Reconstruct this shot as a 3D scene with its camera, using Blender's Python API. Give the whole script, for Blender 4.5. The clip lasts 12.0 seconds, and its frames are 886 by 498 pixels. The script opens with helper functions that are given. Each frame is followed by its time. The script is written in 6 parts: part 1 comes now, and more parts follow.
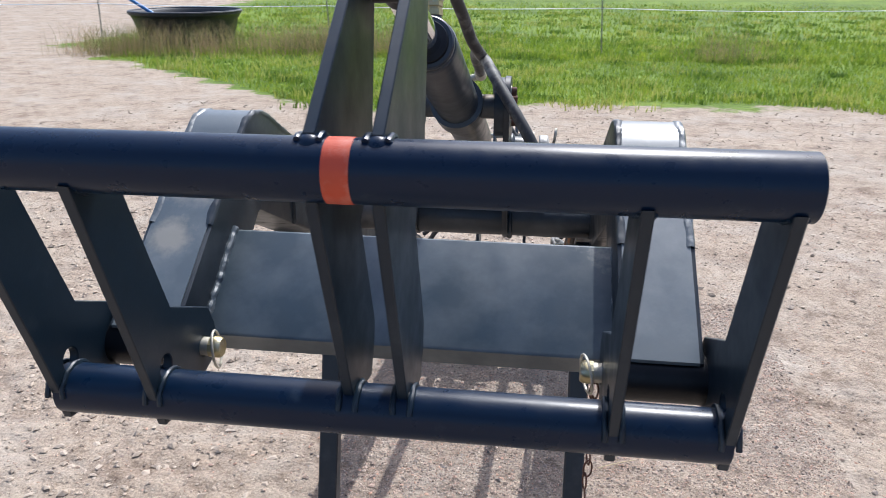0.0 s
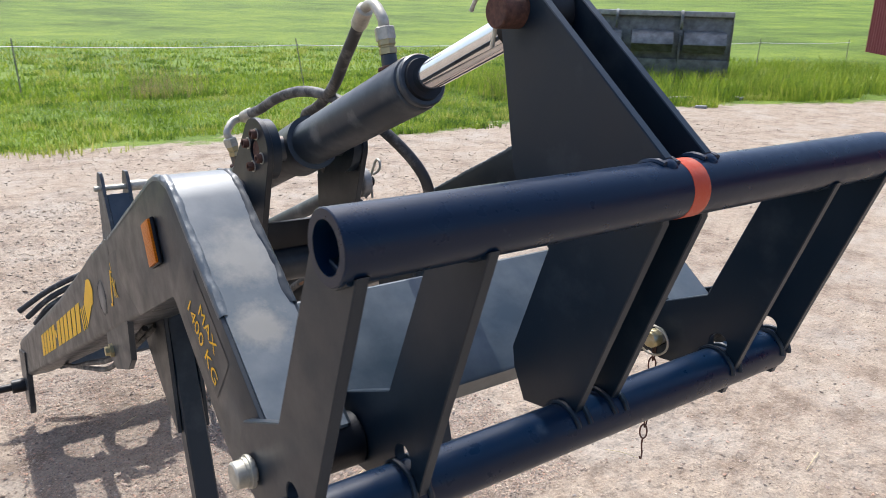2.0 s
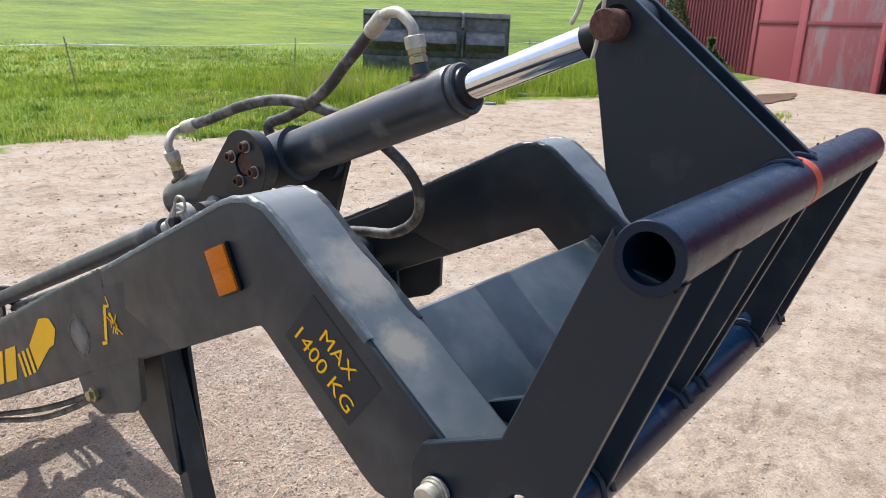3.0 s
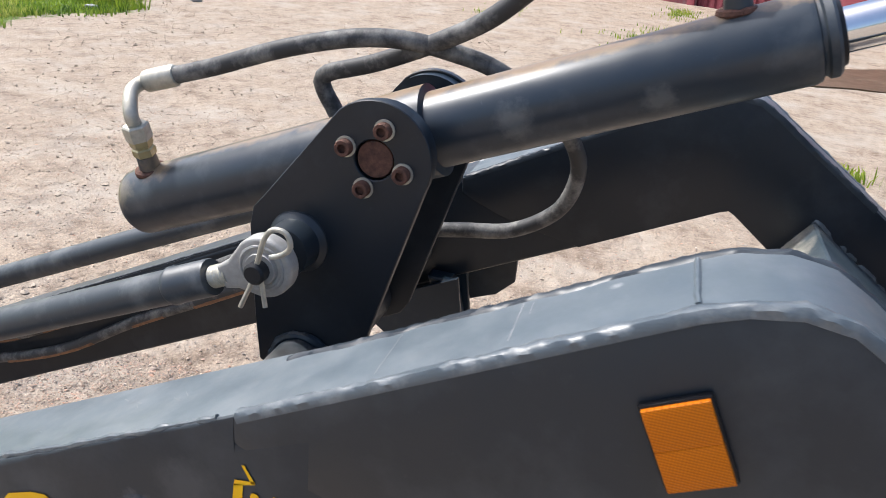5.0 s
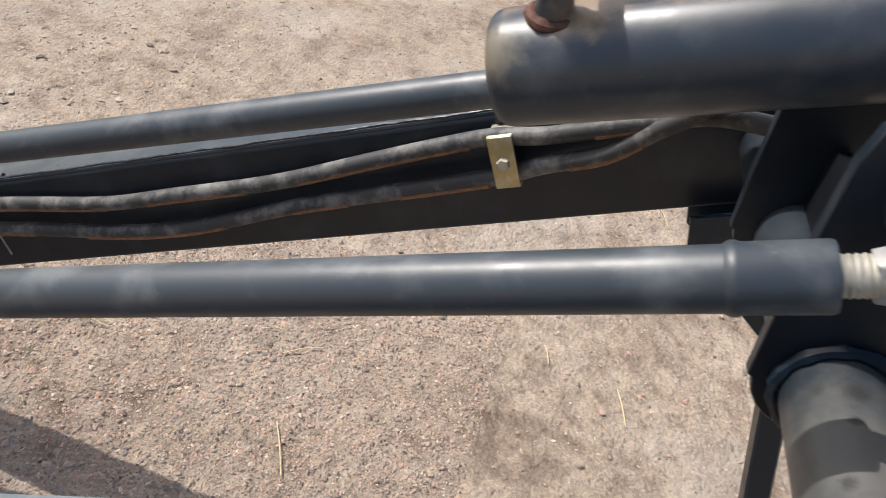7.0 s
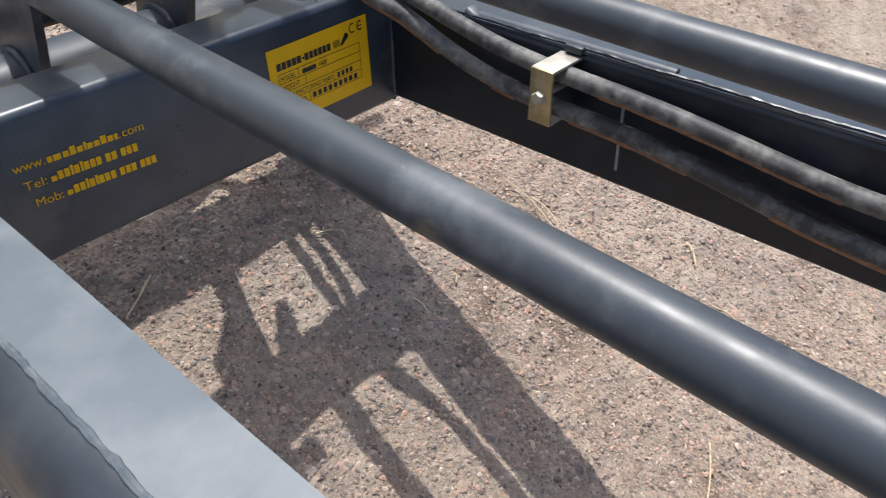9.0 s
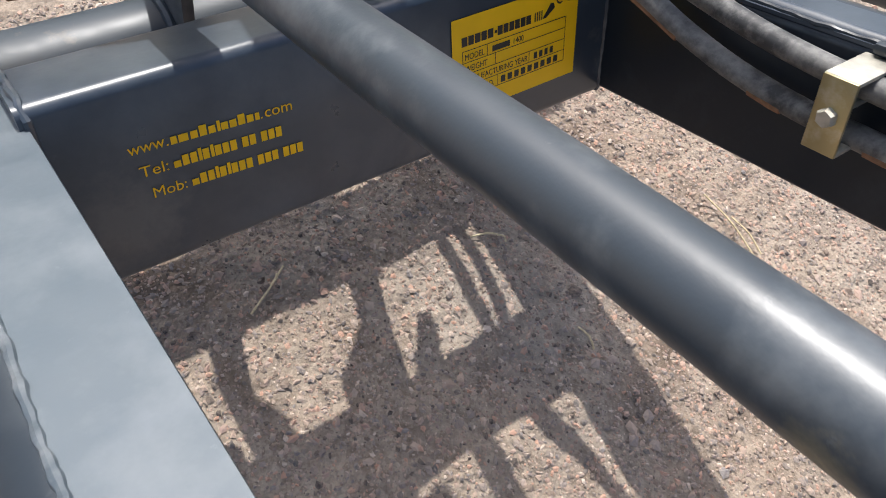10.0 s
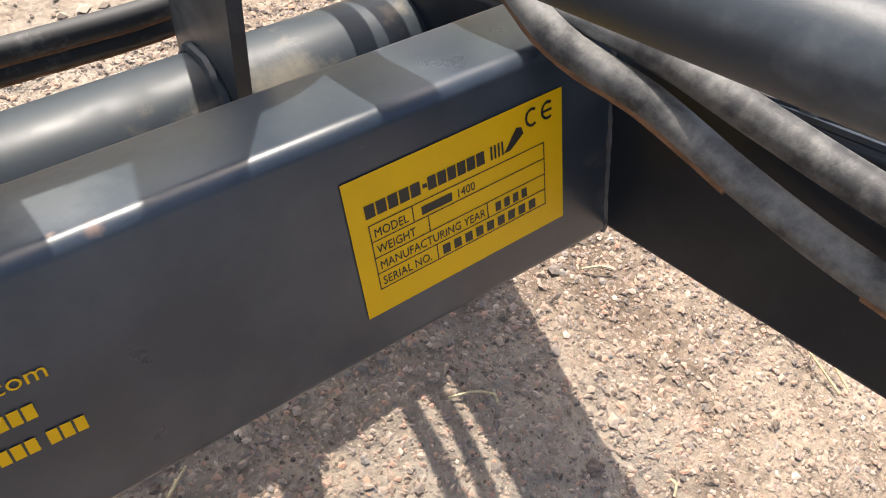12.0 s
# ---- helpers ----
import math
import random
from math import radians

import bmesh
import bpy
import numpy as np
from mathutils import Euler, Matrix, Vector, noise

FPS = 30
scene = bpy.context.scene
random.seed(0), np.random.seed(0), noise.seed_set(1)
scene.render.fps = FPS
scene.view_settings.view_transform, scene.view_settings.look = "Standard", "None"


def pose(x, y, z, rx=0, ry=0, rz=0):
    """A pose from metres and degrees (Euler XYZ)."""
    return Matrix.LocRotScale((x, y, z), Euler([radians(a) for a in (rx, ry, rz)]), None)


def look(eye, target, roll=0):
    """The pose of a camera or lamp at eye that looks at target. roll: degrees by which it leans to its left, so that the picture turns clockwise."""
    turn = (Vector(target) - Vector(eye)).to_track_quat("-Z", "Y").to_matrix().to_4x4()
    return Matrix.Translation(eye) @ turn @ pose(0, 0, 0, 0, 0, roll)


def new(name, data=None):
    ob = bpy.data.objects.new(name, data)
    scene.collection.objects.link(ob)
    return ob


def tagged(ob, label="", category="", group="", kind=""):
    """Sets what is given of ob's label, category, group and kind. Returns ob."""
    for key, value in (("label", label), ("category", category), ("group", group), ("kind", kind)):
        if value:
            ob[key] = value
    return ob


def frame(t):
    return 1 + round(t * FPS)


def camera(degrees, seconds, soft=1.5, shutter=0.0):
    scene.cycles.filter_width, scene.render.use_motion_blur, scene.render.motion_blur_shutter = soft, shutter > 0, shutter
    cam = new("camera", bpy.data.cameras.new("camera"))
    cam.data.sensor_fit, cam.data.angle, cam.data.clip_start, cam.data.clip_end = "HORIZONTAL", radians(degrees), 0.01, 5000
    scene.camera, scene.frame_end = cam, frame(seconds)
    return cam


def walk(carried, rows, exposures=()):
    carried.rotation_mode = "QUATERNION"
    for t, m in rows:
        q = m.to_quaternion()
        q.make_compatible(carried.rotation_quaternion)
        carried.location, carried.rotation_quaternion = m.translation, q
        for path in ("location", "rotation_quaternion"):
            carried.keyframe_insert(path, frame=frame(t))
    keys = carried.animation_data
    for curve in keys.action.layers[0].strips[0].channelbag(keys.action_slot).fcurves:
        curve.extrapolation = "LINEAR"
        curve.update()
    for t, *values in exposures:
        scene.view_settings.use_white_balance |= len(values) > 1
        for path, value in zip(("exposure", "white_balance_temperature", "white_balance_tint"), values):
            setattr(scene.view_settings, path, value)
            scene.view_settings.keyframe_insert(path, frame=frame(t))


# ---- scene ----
EXPO = [(0.0, 0.38, 5800, 10), (1.0, 0.40, 5900, 10), (2.0, 0.46, 6000, 10), (2.5, 0.48, 6200, 10), (4.5, 0.54, 6100, 10), (5.5, 0.51, 6150, 10), (6.5, 0.30, 6450, 10), (8.5, 0.20, 6150, 10), (9.2, 0.29, 6100, 10), (9.8, 0.38, 6150, 10), (10.5, 0.62, 6350, 10), (11.2, 0.78, 6600, 10), (12.0, 0.84, 6750, 10)]
cam = camera(60.22, 12.0, soft=0.9, shutter=0.15)
PATH = [
    (0, look((0.2146, -0.6531, 1.5852), (-0.0374, 1.2022, 0.8820), 0.09)),
    (0.5, look((-0.0564, -0.6825, 1.5765), (0.0531, 1.1943, 0.8941), -0.05)),
    (1, look((-0.2967, -0.7127, 1.5798), (0.1705, 1.1181, 0.9241), 0.17)),
    (1.5, look((-0.4642, -0.5926, 1.5792), (0.3532, 1.1223, 0.9539), 0.76)),
    (2, look((-0.6097, -0.4784, 1.5768), (0.5071, 1.0686, 0.9772), 1.55)),
    (2.5, look((-0.8207, -0.3589, 1.5866), (0.5223, 1.0034, 1.0030), 2.02)),
    (2.7, look((-0.8686, -0.3072, 1.5788), (0.5491, 0.9783, 0.9978), 2.18)),
    (4.3, look((-0.9465, 0.3443, 1.5795), (0.8100, 1.0090, 0.8917), 3.70)),
    (4.5, look((-0.9160, 0.4258, 1.5631), (0.8518, 1.0307, 0.8495), 4.13)),
    (5, look((-0.7656, 0.6194, 1.5444), (1.0077, 1.0921, 0.7495), 5.11)),
    (5.5, look((-0.6679, 0.7719, 1.5024), (1.0922, 1.1248, 0.6206), 6.68)),
    (6, look((-0.6282, 0.9175, 1.4765), (1.0926, 1.1728, 0.4898), 8.33)),
    (6.5, look((-0.5947, 1.0529, 1.4353), (1.0730, 1.2480, 0.3487), 10.78)),
    (6.7, look((-0.5570, 1.1045, 1.4194), (1.0862, 1.2890, 0.2943), 11.74)),
    (8.3, look((-0.3938, 1.6812, 1.2013), (0.9919, 1.9707, -0.2115), 25.75)),
    (8.5, look((-0.3941, 1.7260, 1.1756), (0.9300, 2.0719, -0.2828), 26.80)),
    (9, look((-0.3831, 1.8286, 1.1034), (0.7828, 2.2958, -0.4530), 28.90)),
    (9.5, look((-0.3439, 1.9054, 1.0125), (0.6643, 2.4582, -0.6240), 28.50)),
    (10, look((-0.2881, 1.9742, 0.9519), (0.5966, 2.5782, -0.7371), 25.75)),
    (10.5, look((-0.1978, 2.0543, 0.9149), (0.6035, 2.6843, -0.8059), 22.31)),
    (11, look((-0.1158, 2.1287, 0.8665), (0.6656, 2.7864, -0.8531), 19.58)),
    (11.5, look((-0.0655, 2.1357, 0.8092), (0.7247, 2.8088, -0.9003), 18.58)),
    (12, look((-0.0228, 2.1497, 0.8041), (0.7869, 2.8366, -0.8908), 18.20)),
]
walk(cam, PATH, EXPO)

# ---- world and sun ----
SUN = Vector((0.16, 0.68, 1.0)).normalized()
world = bpy.data.worlds.new("sky")
scene.world = world
world.use_nodes = True
wn = world.node_tree.nodes
sky = wn.new("ShaderNodeTexSky")
sky.sky_type = "NISHITA"
sky.sun_disc = False
sky.sun_elevation = math.asin(SUN.z)
sky.sun_rotation = math.atan2(SUN.x, SUN.y)
sky.air_density, sky.dust_density, sky.ozone_density = 1.0, 4.0, 1.0
wn["Background"].inputs["Strength"].default_value = 0.16
world.node_tree.links.new(sky.outputs["Color"], wn["Background"].inputs["Color"])
sun = new("sun", bpy.data.lights.new("sun", "SUN"))
sun.data.energy = 3.8
sun.data.angle = radians(0.55)
sun.data.color = (1.0, 0.95, 0.88)
sun.matrix_world = Matrix.Translation((0, 0, 30)) @ SUN.to_track_quat("Z", "Y").to_matrix().to_4x4()

# ---- materials ----
def shader(name):
    m = bpy.data.materials.new(name)
    m.use_nodes = True
    nt = m.node_tree
    return m, nt, nt.nodes, nt.links, nt.nodes["Principled BSDF"]


def noise_of(nt, scale, detail=4.0, rough=0.55, at=None):
    n = nt.nodes.new("ShaderNodeTexNoise")
    n.inputs["Scale"].default_value = scale
    n.inputs["Detail"].default_value = detail
    n.inputs["Roughness"].default_value = rough
    if at is not None:
        nt.links.new(at, n.inputs["Vector"])
    return n.outputs["Fac"]


def ramp_of(nt, fac, stops):
    r = nt.nodes.new("ShaderNodeValToRGB")
    els = r.color_ramp.elements
    while len(els) < len(stops):
        els.new(0.5)
    for e, (p, c) in zip(els, stops):
        e.position = p
        e.color = (*c, 1.0) if len(c) == 3 else c
    nt.links.new(fac, r.inputs["Fac"])
    return r.outputs["Color"]


def mix_of(nt, fac, a, b):
    m = nt.nodes.new("ShaderNodeMix")
    m.data_type = "RGBA"
    for sock, v in ((m.inputs[0], fac), (m.inputs[6], a), (m.inputs[7], b)):
        if isinstance(v, (int, float)):
            sock.default_value = v
        elif isinstance(v, tuple):
            sock.default_value = (*v, 1.0)
        else:
            nt.links.new(v, sock)
    return m.outputs[2]


def place_of(nt):
    return nt.nodes.new("ShaderNodeNewGeometry").outputs["Position"]


def bump_of(nt, bsdf, height, strength, distance):
    b = nt.nodes.new("ShaderNodeBump")
    b.inputs["Strength"].default_value = strength
    b.inputs["Distance"].default_value = distance
    nt.links.new(height, b.inputs["Height"])
    nt.links.new(b.outputs["Normal"], bsdf.inputs["Normal"])


def coated(name, base, dusty, rough=(0.3, 0.5), metal=0.0, dust=(0.5, 0.72), grain=260.0, bump=0.12, scale=9.0, rust=None, rust_at=(0.66, 0.74), coat=0.0, spec=0.5, top_rust=None, stains_and_light=()):
    """Painted or coated metal: cloudy dust, fine orange-peel relief, uneven gloss, optional rust."""
    m, nt, nodes, links, b = shader(name)
    pos = place_of(nt)
    cloud = noise_of(nt, scale, 6.0, 0.62, pos)
    fine = noise_of(nt, grain, 3.0, 0.6, pos)
    fac = ramp_of(nt, cloud, [(dust[0], (0, 0, 0)), (dust[1], (1, 1, 1))])
    col = mix_of(nt, fac, base, dusty)
    speck = ramp_of(nt, noise_of(nt, 95.0, 4.0, 0.7, pos), [(0.68, (0, 0, 0)), (0.73, (1, 1, 1))])
    half = nt.nodes.new("ShaderNodeMath")
    half.operation = "MULTIPLY"
    half.inputs[1].default_value = 0.35
    links.new(speck, half.inputs[0])
    col = mix_of(nt, half.outputs[0], col, dusty)
    if rust:
        spots = ramp_of(nt, noise_of(nt, 30.0, 6.0, 0.7, pos), [(rust_at[0], (0, 0, 0)), (rust_at[1], (1, 1, 1))])
        col = mix_of(nt, spots, col, rust)
    if top_rust:
        # rust along the upper side, where the wet stays
        geo = nt.nodes.new("ShaderNodeNewGeometry")
        sep = nt.nodes.new("ShaderNodeSeparateXYZ")
        links.new(geo.outputs["Normal"], sep.inputs[0])
        rise = nt.nodes.new("ShaderNodeMath")
        rise.operation = "MULTIPLY_ADD"
        links.new(noise_of(nt, 16.0, 6.0, 0.65, pos), rise.inputs[0])
        rise.inputs[1].default_value = 0.55
        links.new(sep.outputs["Z"], rise.inputs[2])
        edge = nt.nodes.new("ShaderNodeMapRange")
        edge.inputs["From Min"].default_value = 1.07
        edge.inputs["From Max"].default_value = 1.20
        links.new(rise.outputs[0], edge.inputs["Value"])
        col = mix_of(nt, edge.outputs[0], col, top_rust)
    # single spots of dust, wear or painted-in sun: place, radius, colour, strength
    for place, radius, colour, strength in stains_and_light:
        far = nt.nodes.new("ShaderNodeVectorMath")
        far.operation = "DISTANCE"
        links.new(pos, far.inputs[0])
        far.inputs[1].default_value = place
        wob = nt.nodes.new("ShaderNodeMath")
        wob.operation = "MULTIPLY_ADD"
        links.new(noise_of(nt, 1.6 / radius, 6.0, 0.7, pos), wob.inputs[0])
        wob.inputs[1].default_value = radius * 1.6
        links.new(far.outputs["Value"], wob.inputs[2])
        near = nt.nodes.new("ShaderNodeMapRange")
        near.inputs["From Min"].default_value = radius * 1.9
        near.inputs["From Max"].default_value = radius * 1.2
        near.inputs["To Max"].default_value = strength
        links.new(wob.outputs[0], near.inputs["Value"])
        col = mix_of(nt, near.outputs[0], col, colour)
    links.new(col, b.inputs["Base Color"])
    gloss = ramp_of(nt, noise_of(nt, scale * 2.3, 5.0, 0.6, pos), [(0.3, (rough[0],) * 3), (0.7, (rough[1],) * 3)])
    links.new(gloss, b.inputs["Roughness"])
    b.inputs["Metallic"].default_value = metal
    b.inputs["Coat Weight"].default_value = coat
    b.inputs["Specular IOR Level"].default_value = spec
    bump_of(nt, b, fine, bump, 0.002)
    return m


def plain(name, base, rough=0.5, metal=0.0, vary=0.25, scale=60.0, bump=0.1):
    m, nt, nodes, links, b = shader(name)
    pos = place_of(nt)
    n = noise_of(nt, scale, 5.0, 0.6, pos)
    lo = tuple(c * (1 - vary) for c in base)
    hi = tuple(min(1.0, c * (1 + vary)) for c in base)
    links.new(ramp_of(nt, n, [(0.3, lo), (0.7, hi)]), b.inputs["Base Color"])
    b.inputs["Roughness"].default_value = rough
    b.inputs["Metallic"].default_value = metal
    bump_of(nt, b, noise_of(nt, scale * 4, 3.0, 0.6, pos), bump, 0.0015)
    return m


PALE = (0.20, 0.20, 0.19)
PAINT = coated("anthracite_paint", (0.016, 0.023, 0.031), (0.050, 0.059, 0.068), (0.32, 0.50), bump=0.04, spec=0.45, dust=(0.46, 0.76), stains_and_light=[((-0.3455, 0.972, 1.045), 0.034, (0.17, 0.175, 0.18), 0.75), ((-0.344, 0.93, 1.10), 0.03, (0.09, 0.095, 0.10), 0.4)])
# darkened copy of the anthracite, holding the far side's shade in its colour
PAINT_SHADED = coated("shaded_anthracite_paint", (0.007, 0.012, 0.019), (0.030, 0.037, 0.046), (0.30, 0.46), bump=0.04, spec=0.42, dust=(0.52, 0.8))
# cream spots: dust plus the sun on the beam's rear face, put in colour
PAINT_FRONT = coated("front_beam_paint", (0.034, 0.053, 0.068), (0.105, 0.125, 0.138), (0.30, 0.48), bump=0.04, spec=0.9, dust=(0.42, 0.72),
                     stains_and_light=[((0.32, 0.40, 1.17), 0.045, (0.42, 0.39, 0.32), 0.8), ((0.25, 0.43, 1.17), 0.045, (0.42, 0.39, 0.32), 0.85), ((0.20, 0.415, 1.17), 0.03, (0.40, 0.37, 0.31), 0.7)])
PAINT_BEAM = coated("rear_beam_paint", (0.024, 0.035, 0.050), (0.066, 0.080, 0.096), (0.27, 0.44), bump=0.04, spec=0.7, dust=(0.46, 0.78),
                    stains_and_light=[((0.315, 2.30, 0.41), 0.030, PALE, 0.5), ((0.335, 2.30, 0.36), 0.022, PALE, 0.4), ((-0.0075, 2.3718, 0.4774), 0.0052, (0.19, 0.13, 0.11), 1.0), ((-0.0255, 2.3778, 0.4774), 0.0026, (0.20, 0.15, 0.13), 1.0), ((-0.02, 2.40, 0.46), 0.030, (0.14, 0.15, 0.16), 0.5), ((-0.21, 2.33, 0.37), 0.05, (0.13, 0.13, 0.125), 0.5)])
PAINT_DARK = coated("dark_paint", (0.0065, 0.0155, 0.027), (0.036, 0.047, 0.059), (0.30, 0.46), bump=0.04, spec=0.38, dust=(0.55, 0.8))
PAINT_TUBE = coated("navy_tube_paint", (0.0020, 0.0115, 0.033), (0.036, 0.052, 0.072), (0.24, 0.40), bump=0.04, dust=(0.62, 0.84), grain=320.0, spec=0.27, scale=16.0)
PAINT_ROD = coated("rod_paint", (0.034, 0.043, 0.052), (0.145, 0.155, 0.160), (0.36, 0.50), bump=0.05, scale=14.0, dust=(0.50, 0.76), grain=320.0, spec=0.62,
                   stains_and_light=[((-0.128, 1.937, 0.772), 0.016, (0.27, 0.22, 0.12), 0.55)])
PAINT_REAR = coated("dusty_tube_paint", (0.036, 0.046, 0.056), (0.22, 0.185, 0.135), (0.36, 0.54), bump=0.03, dust=(0.56, 0.70), grain=320.0, spec=0.38,
                    stains_and_light=[((0.185, 2.535, 0.305), 0.045, (0.29, 0.26, 0.20), 0.7), ((0.110, 2.535, 0.300), 0.028, (0.28, 0.25, 0.19), 0.65), ((-0.03, 2.525, 0.285), 0.030, (0.27, 0.24, 0.18), 0.6), ((-0.22, 2.53, 0.30), 0.04, (0.05, 0.045, 0.04), 0.7)])
# arm tops: the anthracite lightened to carry the sky's reflection, plus sandy dust
PAINT_LIT_TOP = coated("lit_top_paint", (0.074, 0.096, 0.112), (0.150, 0.168, 0.180), (0.33, 0.52), bump=0.04, scale=13.0, dust=(0.44, 0.78), spec=0.88,
                   stains_and_light=[((-0.285, 0.385, 1.285), 0.055, (0.36, 0.33, 0.27), 0.55), ((-0.305, 0.30, 1.225), 0.035, (0.34, 0.31, 0.25), 0.6), ((-0.27, 0.625, 1.321), 0.005, (0.30, 0.31, 0.31), 0.6) ])
PAINT_BARREL = coated("barrel_paint", (0.022, 0.031, 0.042), (0.085, 0.095, 0.104), (0.28, 0.46), bump=0.03, dust=(0.52, 0.80), scale=13.0, spec=0.6, top_rust=(0.215, 0.15, 0.09),
                      stains_and_light=[((-0.005, 0.76, 1.36), 0.022, PALE, 0.45), ((-0.005, 0.62, 1.40), 0.018, PALE, 0.4), ((0.03, 1.205, 1.226), 0.030, (0.27, 0.19, 0.11), 0.8), ((0.005, 1.256, 1.19), 0.026, (0.24, 0.20, 0.14), 0.7)])
PAINT_PIVOT = coated("pivot_paint", (0.016, 0.023, 0.031), (0.050, 0.059, 0.068), (0.34, 0.50), bump=0.04, dust=(0.46, 0.76), spec=0.45,
                     stains_and_light=[((-0.16, 0.965, 1.075), 0.085, (0.105, 0.103, 0.098), 0.95), ((-0.105, 0.970, 1.087), 0.009, (0.03, 0.03, 0.032), 0.9), ((-0.13, 0.975, 1.086), 0.005, (0.03, 0.03, 0.032), 0.9), ((-0.177, 0.985, 1.080), 0.006, (0.03, 0.03, 0.032), 0.9), ((-0.10, 0.99, 1.075), 0.006, (0.03, 0.03, 0.032), 0.8)])
FAINT = plain("faint_scuff", (0.165, 0.182, 0.192), 0.5, 0.0, 0.25)
SCRATCH = plain("bare_scratch", (0.30, 0.31, 0.32), 0.5, 0.0, 0.2)
BLACK = coated("black_paint", (0.006, 0.007, 0.010), (0.02, 0.021, 0.023), (0.34, 0.5), spec=0.3)
WELD = coated("weld_bead", (0.062, 0.080, 0.094), (0.155, 0.170, 0.178), (0.34, 0.50), dust=(0.48, 0.70), scale=45.0, bump=0.3, grain=120.0, spec=0.85)
CHROME = plain("chromed_steel", (0.72, 0.73, 0.75), 0.10, 1.0, 0.06, 30.0, 0.02)
ZINC = plain("zinc_plated_steel", (0.47, 0.445, 0.375), 0.50, 0.55, 0.22, 70.0, 0.15)
YZINC = coated("yellow_zinc", (0.42, 0.36, 0.20), (0.55, 0.52, 0.40), (0.3, 0.5), 0.85, scale=40.0)
CAST = plain("grey_casting", (0.33, 0.325, 0.31), 0.55, 0.35, 0.15, 90.0, 0.35)
RUST = plain("rusty_steel", (0.10, 0.045, 0.03), 0.8, 0.1, 0.45, 140.0, 0.4)


def hose_stuff():
    """Cloth-wrapped hose: fine slanting weave, pale dust rubbed into it."""
    m, nt, nodes, links, b = shader("hose_rubber")
    pos = place_of(nt)
    weave = nt.nodes.new("ShaderNodeTexWave")
    weave.inputs["Scale"].default_value = 520.0
    weave.inputs["Distortion"].default_value = 2.0
    weave.bands_direction = "DIAGONAL"
    links.new(pos, weave.inputs["Vector"])
    sep = nt.nodes.new("ShaderNodeSeparateXYZ")
    links.new(pos, sep.inputs[0])
    low = nt.nodes.new("ShaderNodeMapRange")
    low.inputs["From Min"].default_value = 1.9
    low.inputs["From Max"].default_value = 2.3
    low.inputs["To Max"].default_value = 0.09
    links.new(sep.outputs["Y"], low.inputs["Value"])
    thick = nt.nodes.new("ShaderNodeMath")
    thick.operation = "ADD"
    links.new(noise_of(nt, 22.0, 7.0, 0.68, pos), thick.inputs[0])
    tail = nt.nodes.new("ShaderNodeMapRange")
    tail.inputs["From Min"].default_value = 2.44
    tail.inputs["From Max"].default_value = 2.60
    tail.inputs["To Max"].default_value = -0.20
    links.new(sep.outputs["Y"], tail.inputs["Value"])
    both = nt.nodes.new("ShaderNodeMath")
    both.operation = "ADD"
    links.new(low.outputs[0], both.inputs[0])
    links.new(tail.outputs[0], both.inputs[1])
    links.new(both.outputs[0], thick.inputs[1])
    dust = ramp_of(nt, thick.outputs[0], [(0.47, (0, 0, 0)), (0.72, (1, 1, 1))])
    col = mix_of(nt, dust, (0.036, 0.036, 0.037), (0.250, 0.243, 0.225))
    lines = ramp_of(nt, weave.outputs["Fac"], [(0.2, (0.95, 0.95, 0.95)), (0.8, (1.03, 1.03, 1.03))])
    mul = nt.nodes.new("ShaderNodeMix")
    mul.data_type, mul.blend_type = "RGBA", "MULTIPLY"
    mul.inputs[0].default_value = 1.0
    links.new(col, mul.inputs[6])
    links.new(lines, mul.inputs[7])
    links.new(mul.outputs[2], b.inputs["Base Color"])
    b.inputs["Roughness"].default_value = 0.62
    bump_of(nt, b, weave.outputs["Fac"], 0.07, 0.0005)
    return m


RUBBER = hose_stuff()
SCUFF = plain("scuffed_rubber", (0.20, 0.105, 0.055), 0.8, 0.0, 0.35, 80.0, 0.3)
ORANGE_BAND = coated("orange_band", (0.48, 0.06, 0.02), (0.50, 0.16, 0.11), (0.45, 0.6), scale=30.0, dust=(0.45, 0.65))
YELLOW = plain("yellow_film", (0.86, 0.50, 0.004), 0.45, 0.0, 0.04, 30.0, 0.03)
YELLOW.node_tree.nodes["Principled BSDF"].inputs["Specular IOR Level"].default_value = 0.25
INK = plain("black_ink", (0.012, 0.012, 0.012), 0.45, 0.0, 0.1)
STRAW = plain("dry_straw", (0.55, 0.45, 0.27), 0.7, 0.0, 0.3, 200.0, 0.1)
RUBBER_TUB = plain("black_rubber", (0.018, 0.02, 0.024), 0.5, 0.0, 0.4, 12.0, 0.3)
BLUE = plain("blue_plastic", (0.03, 0.16, 0.42), 0.4, 0.0, 0.2)
POST = plain("weathered_post", (0.22, 0.21, 0.18), 0.75, 0.0, 0.35, 30.0, 0.4)
ROPE = plain("white_tape", (0.75, 0.76, 0.74), 0.6, 0.0, 0.08)


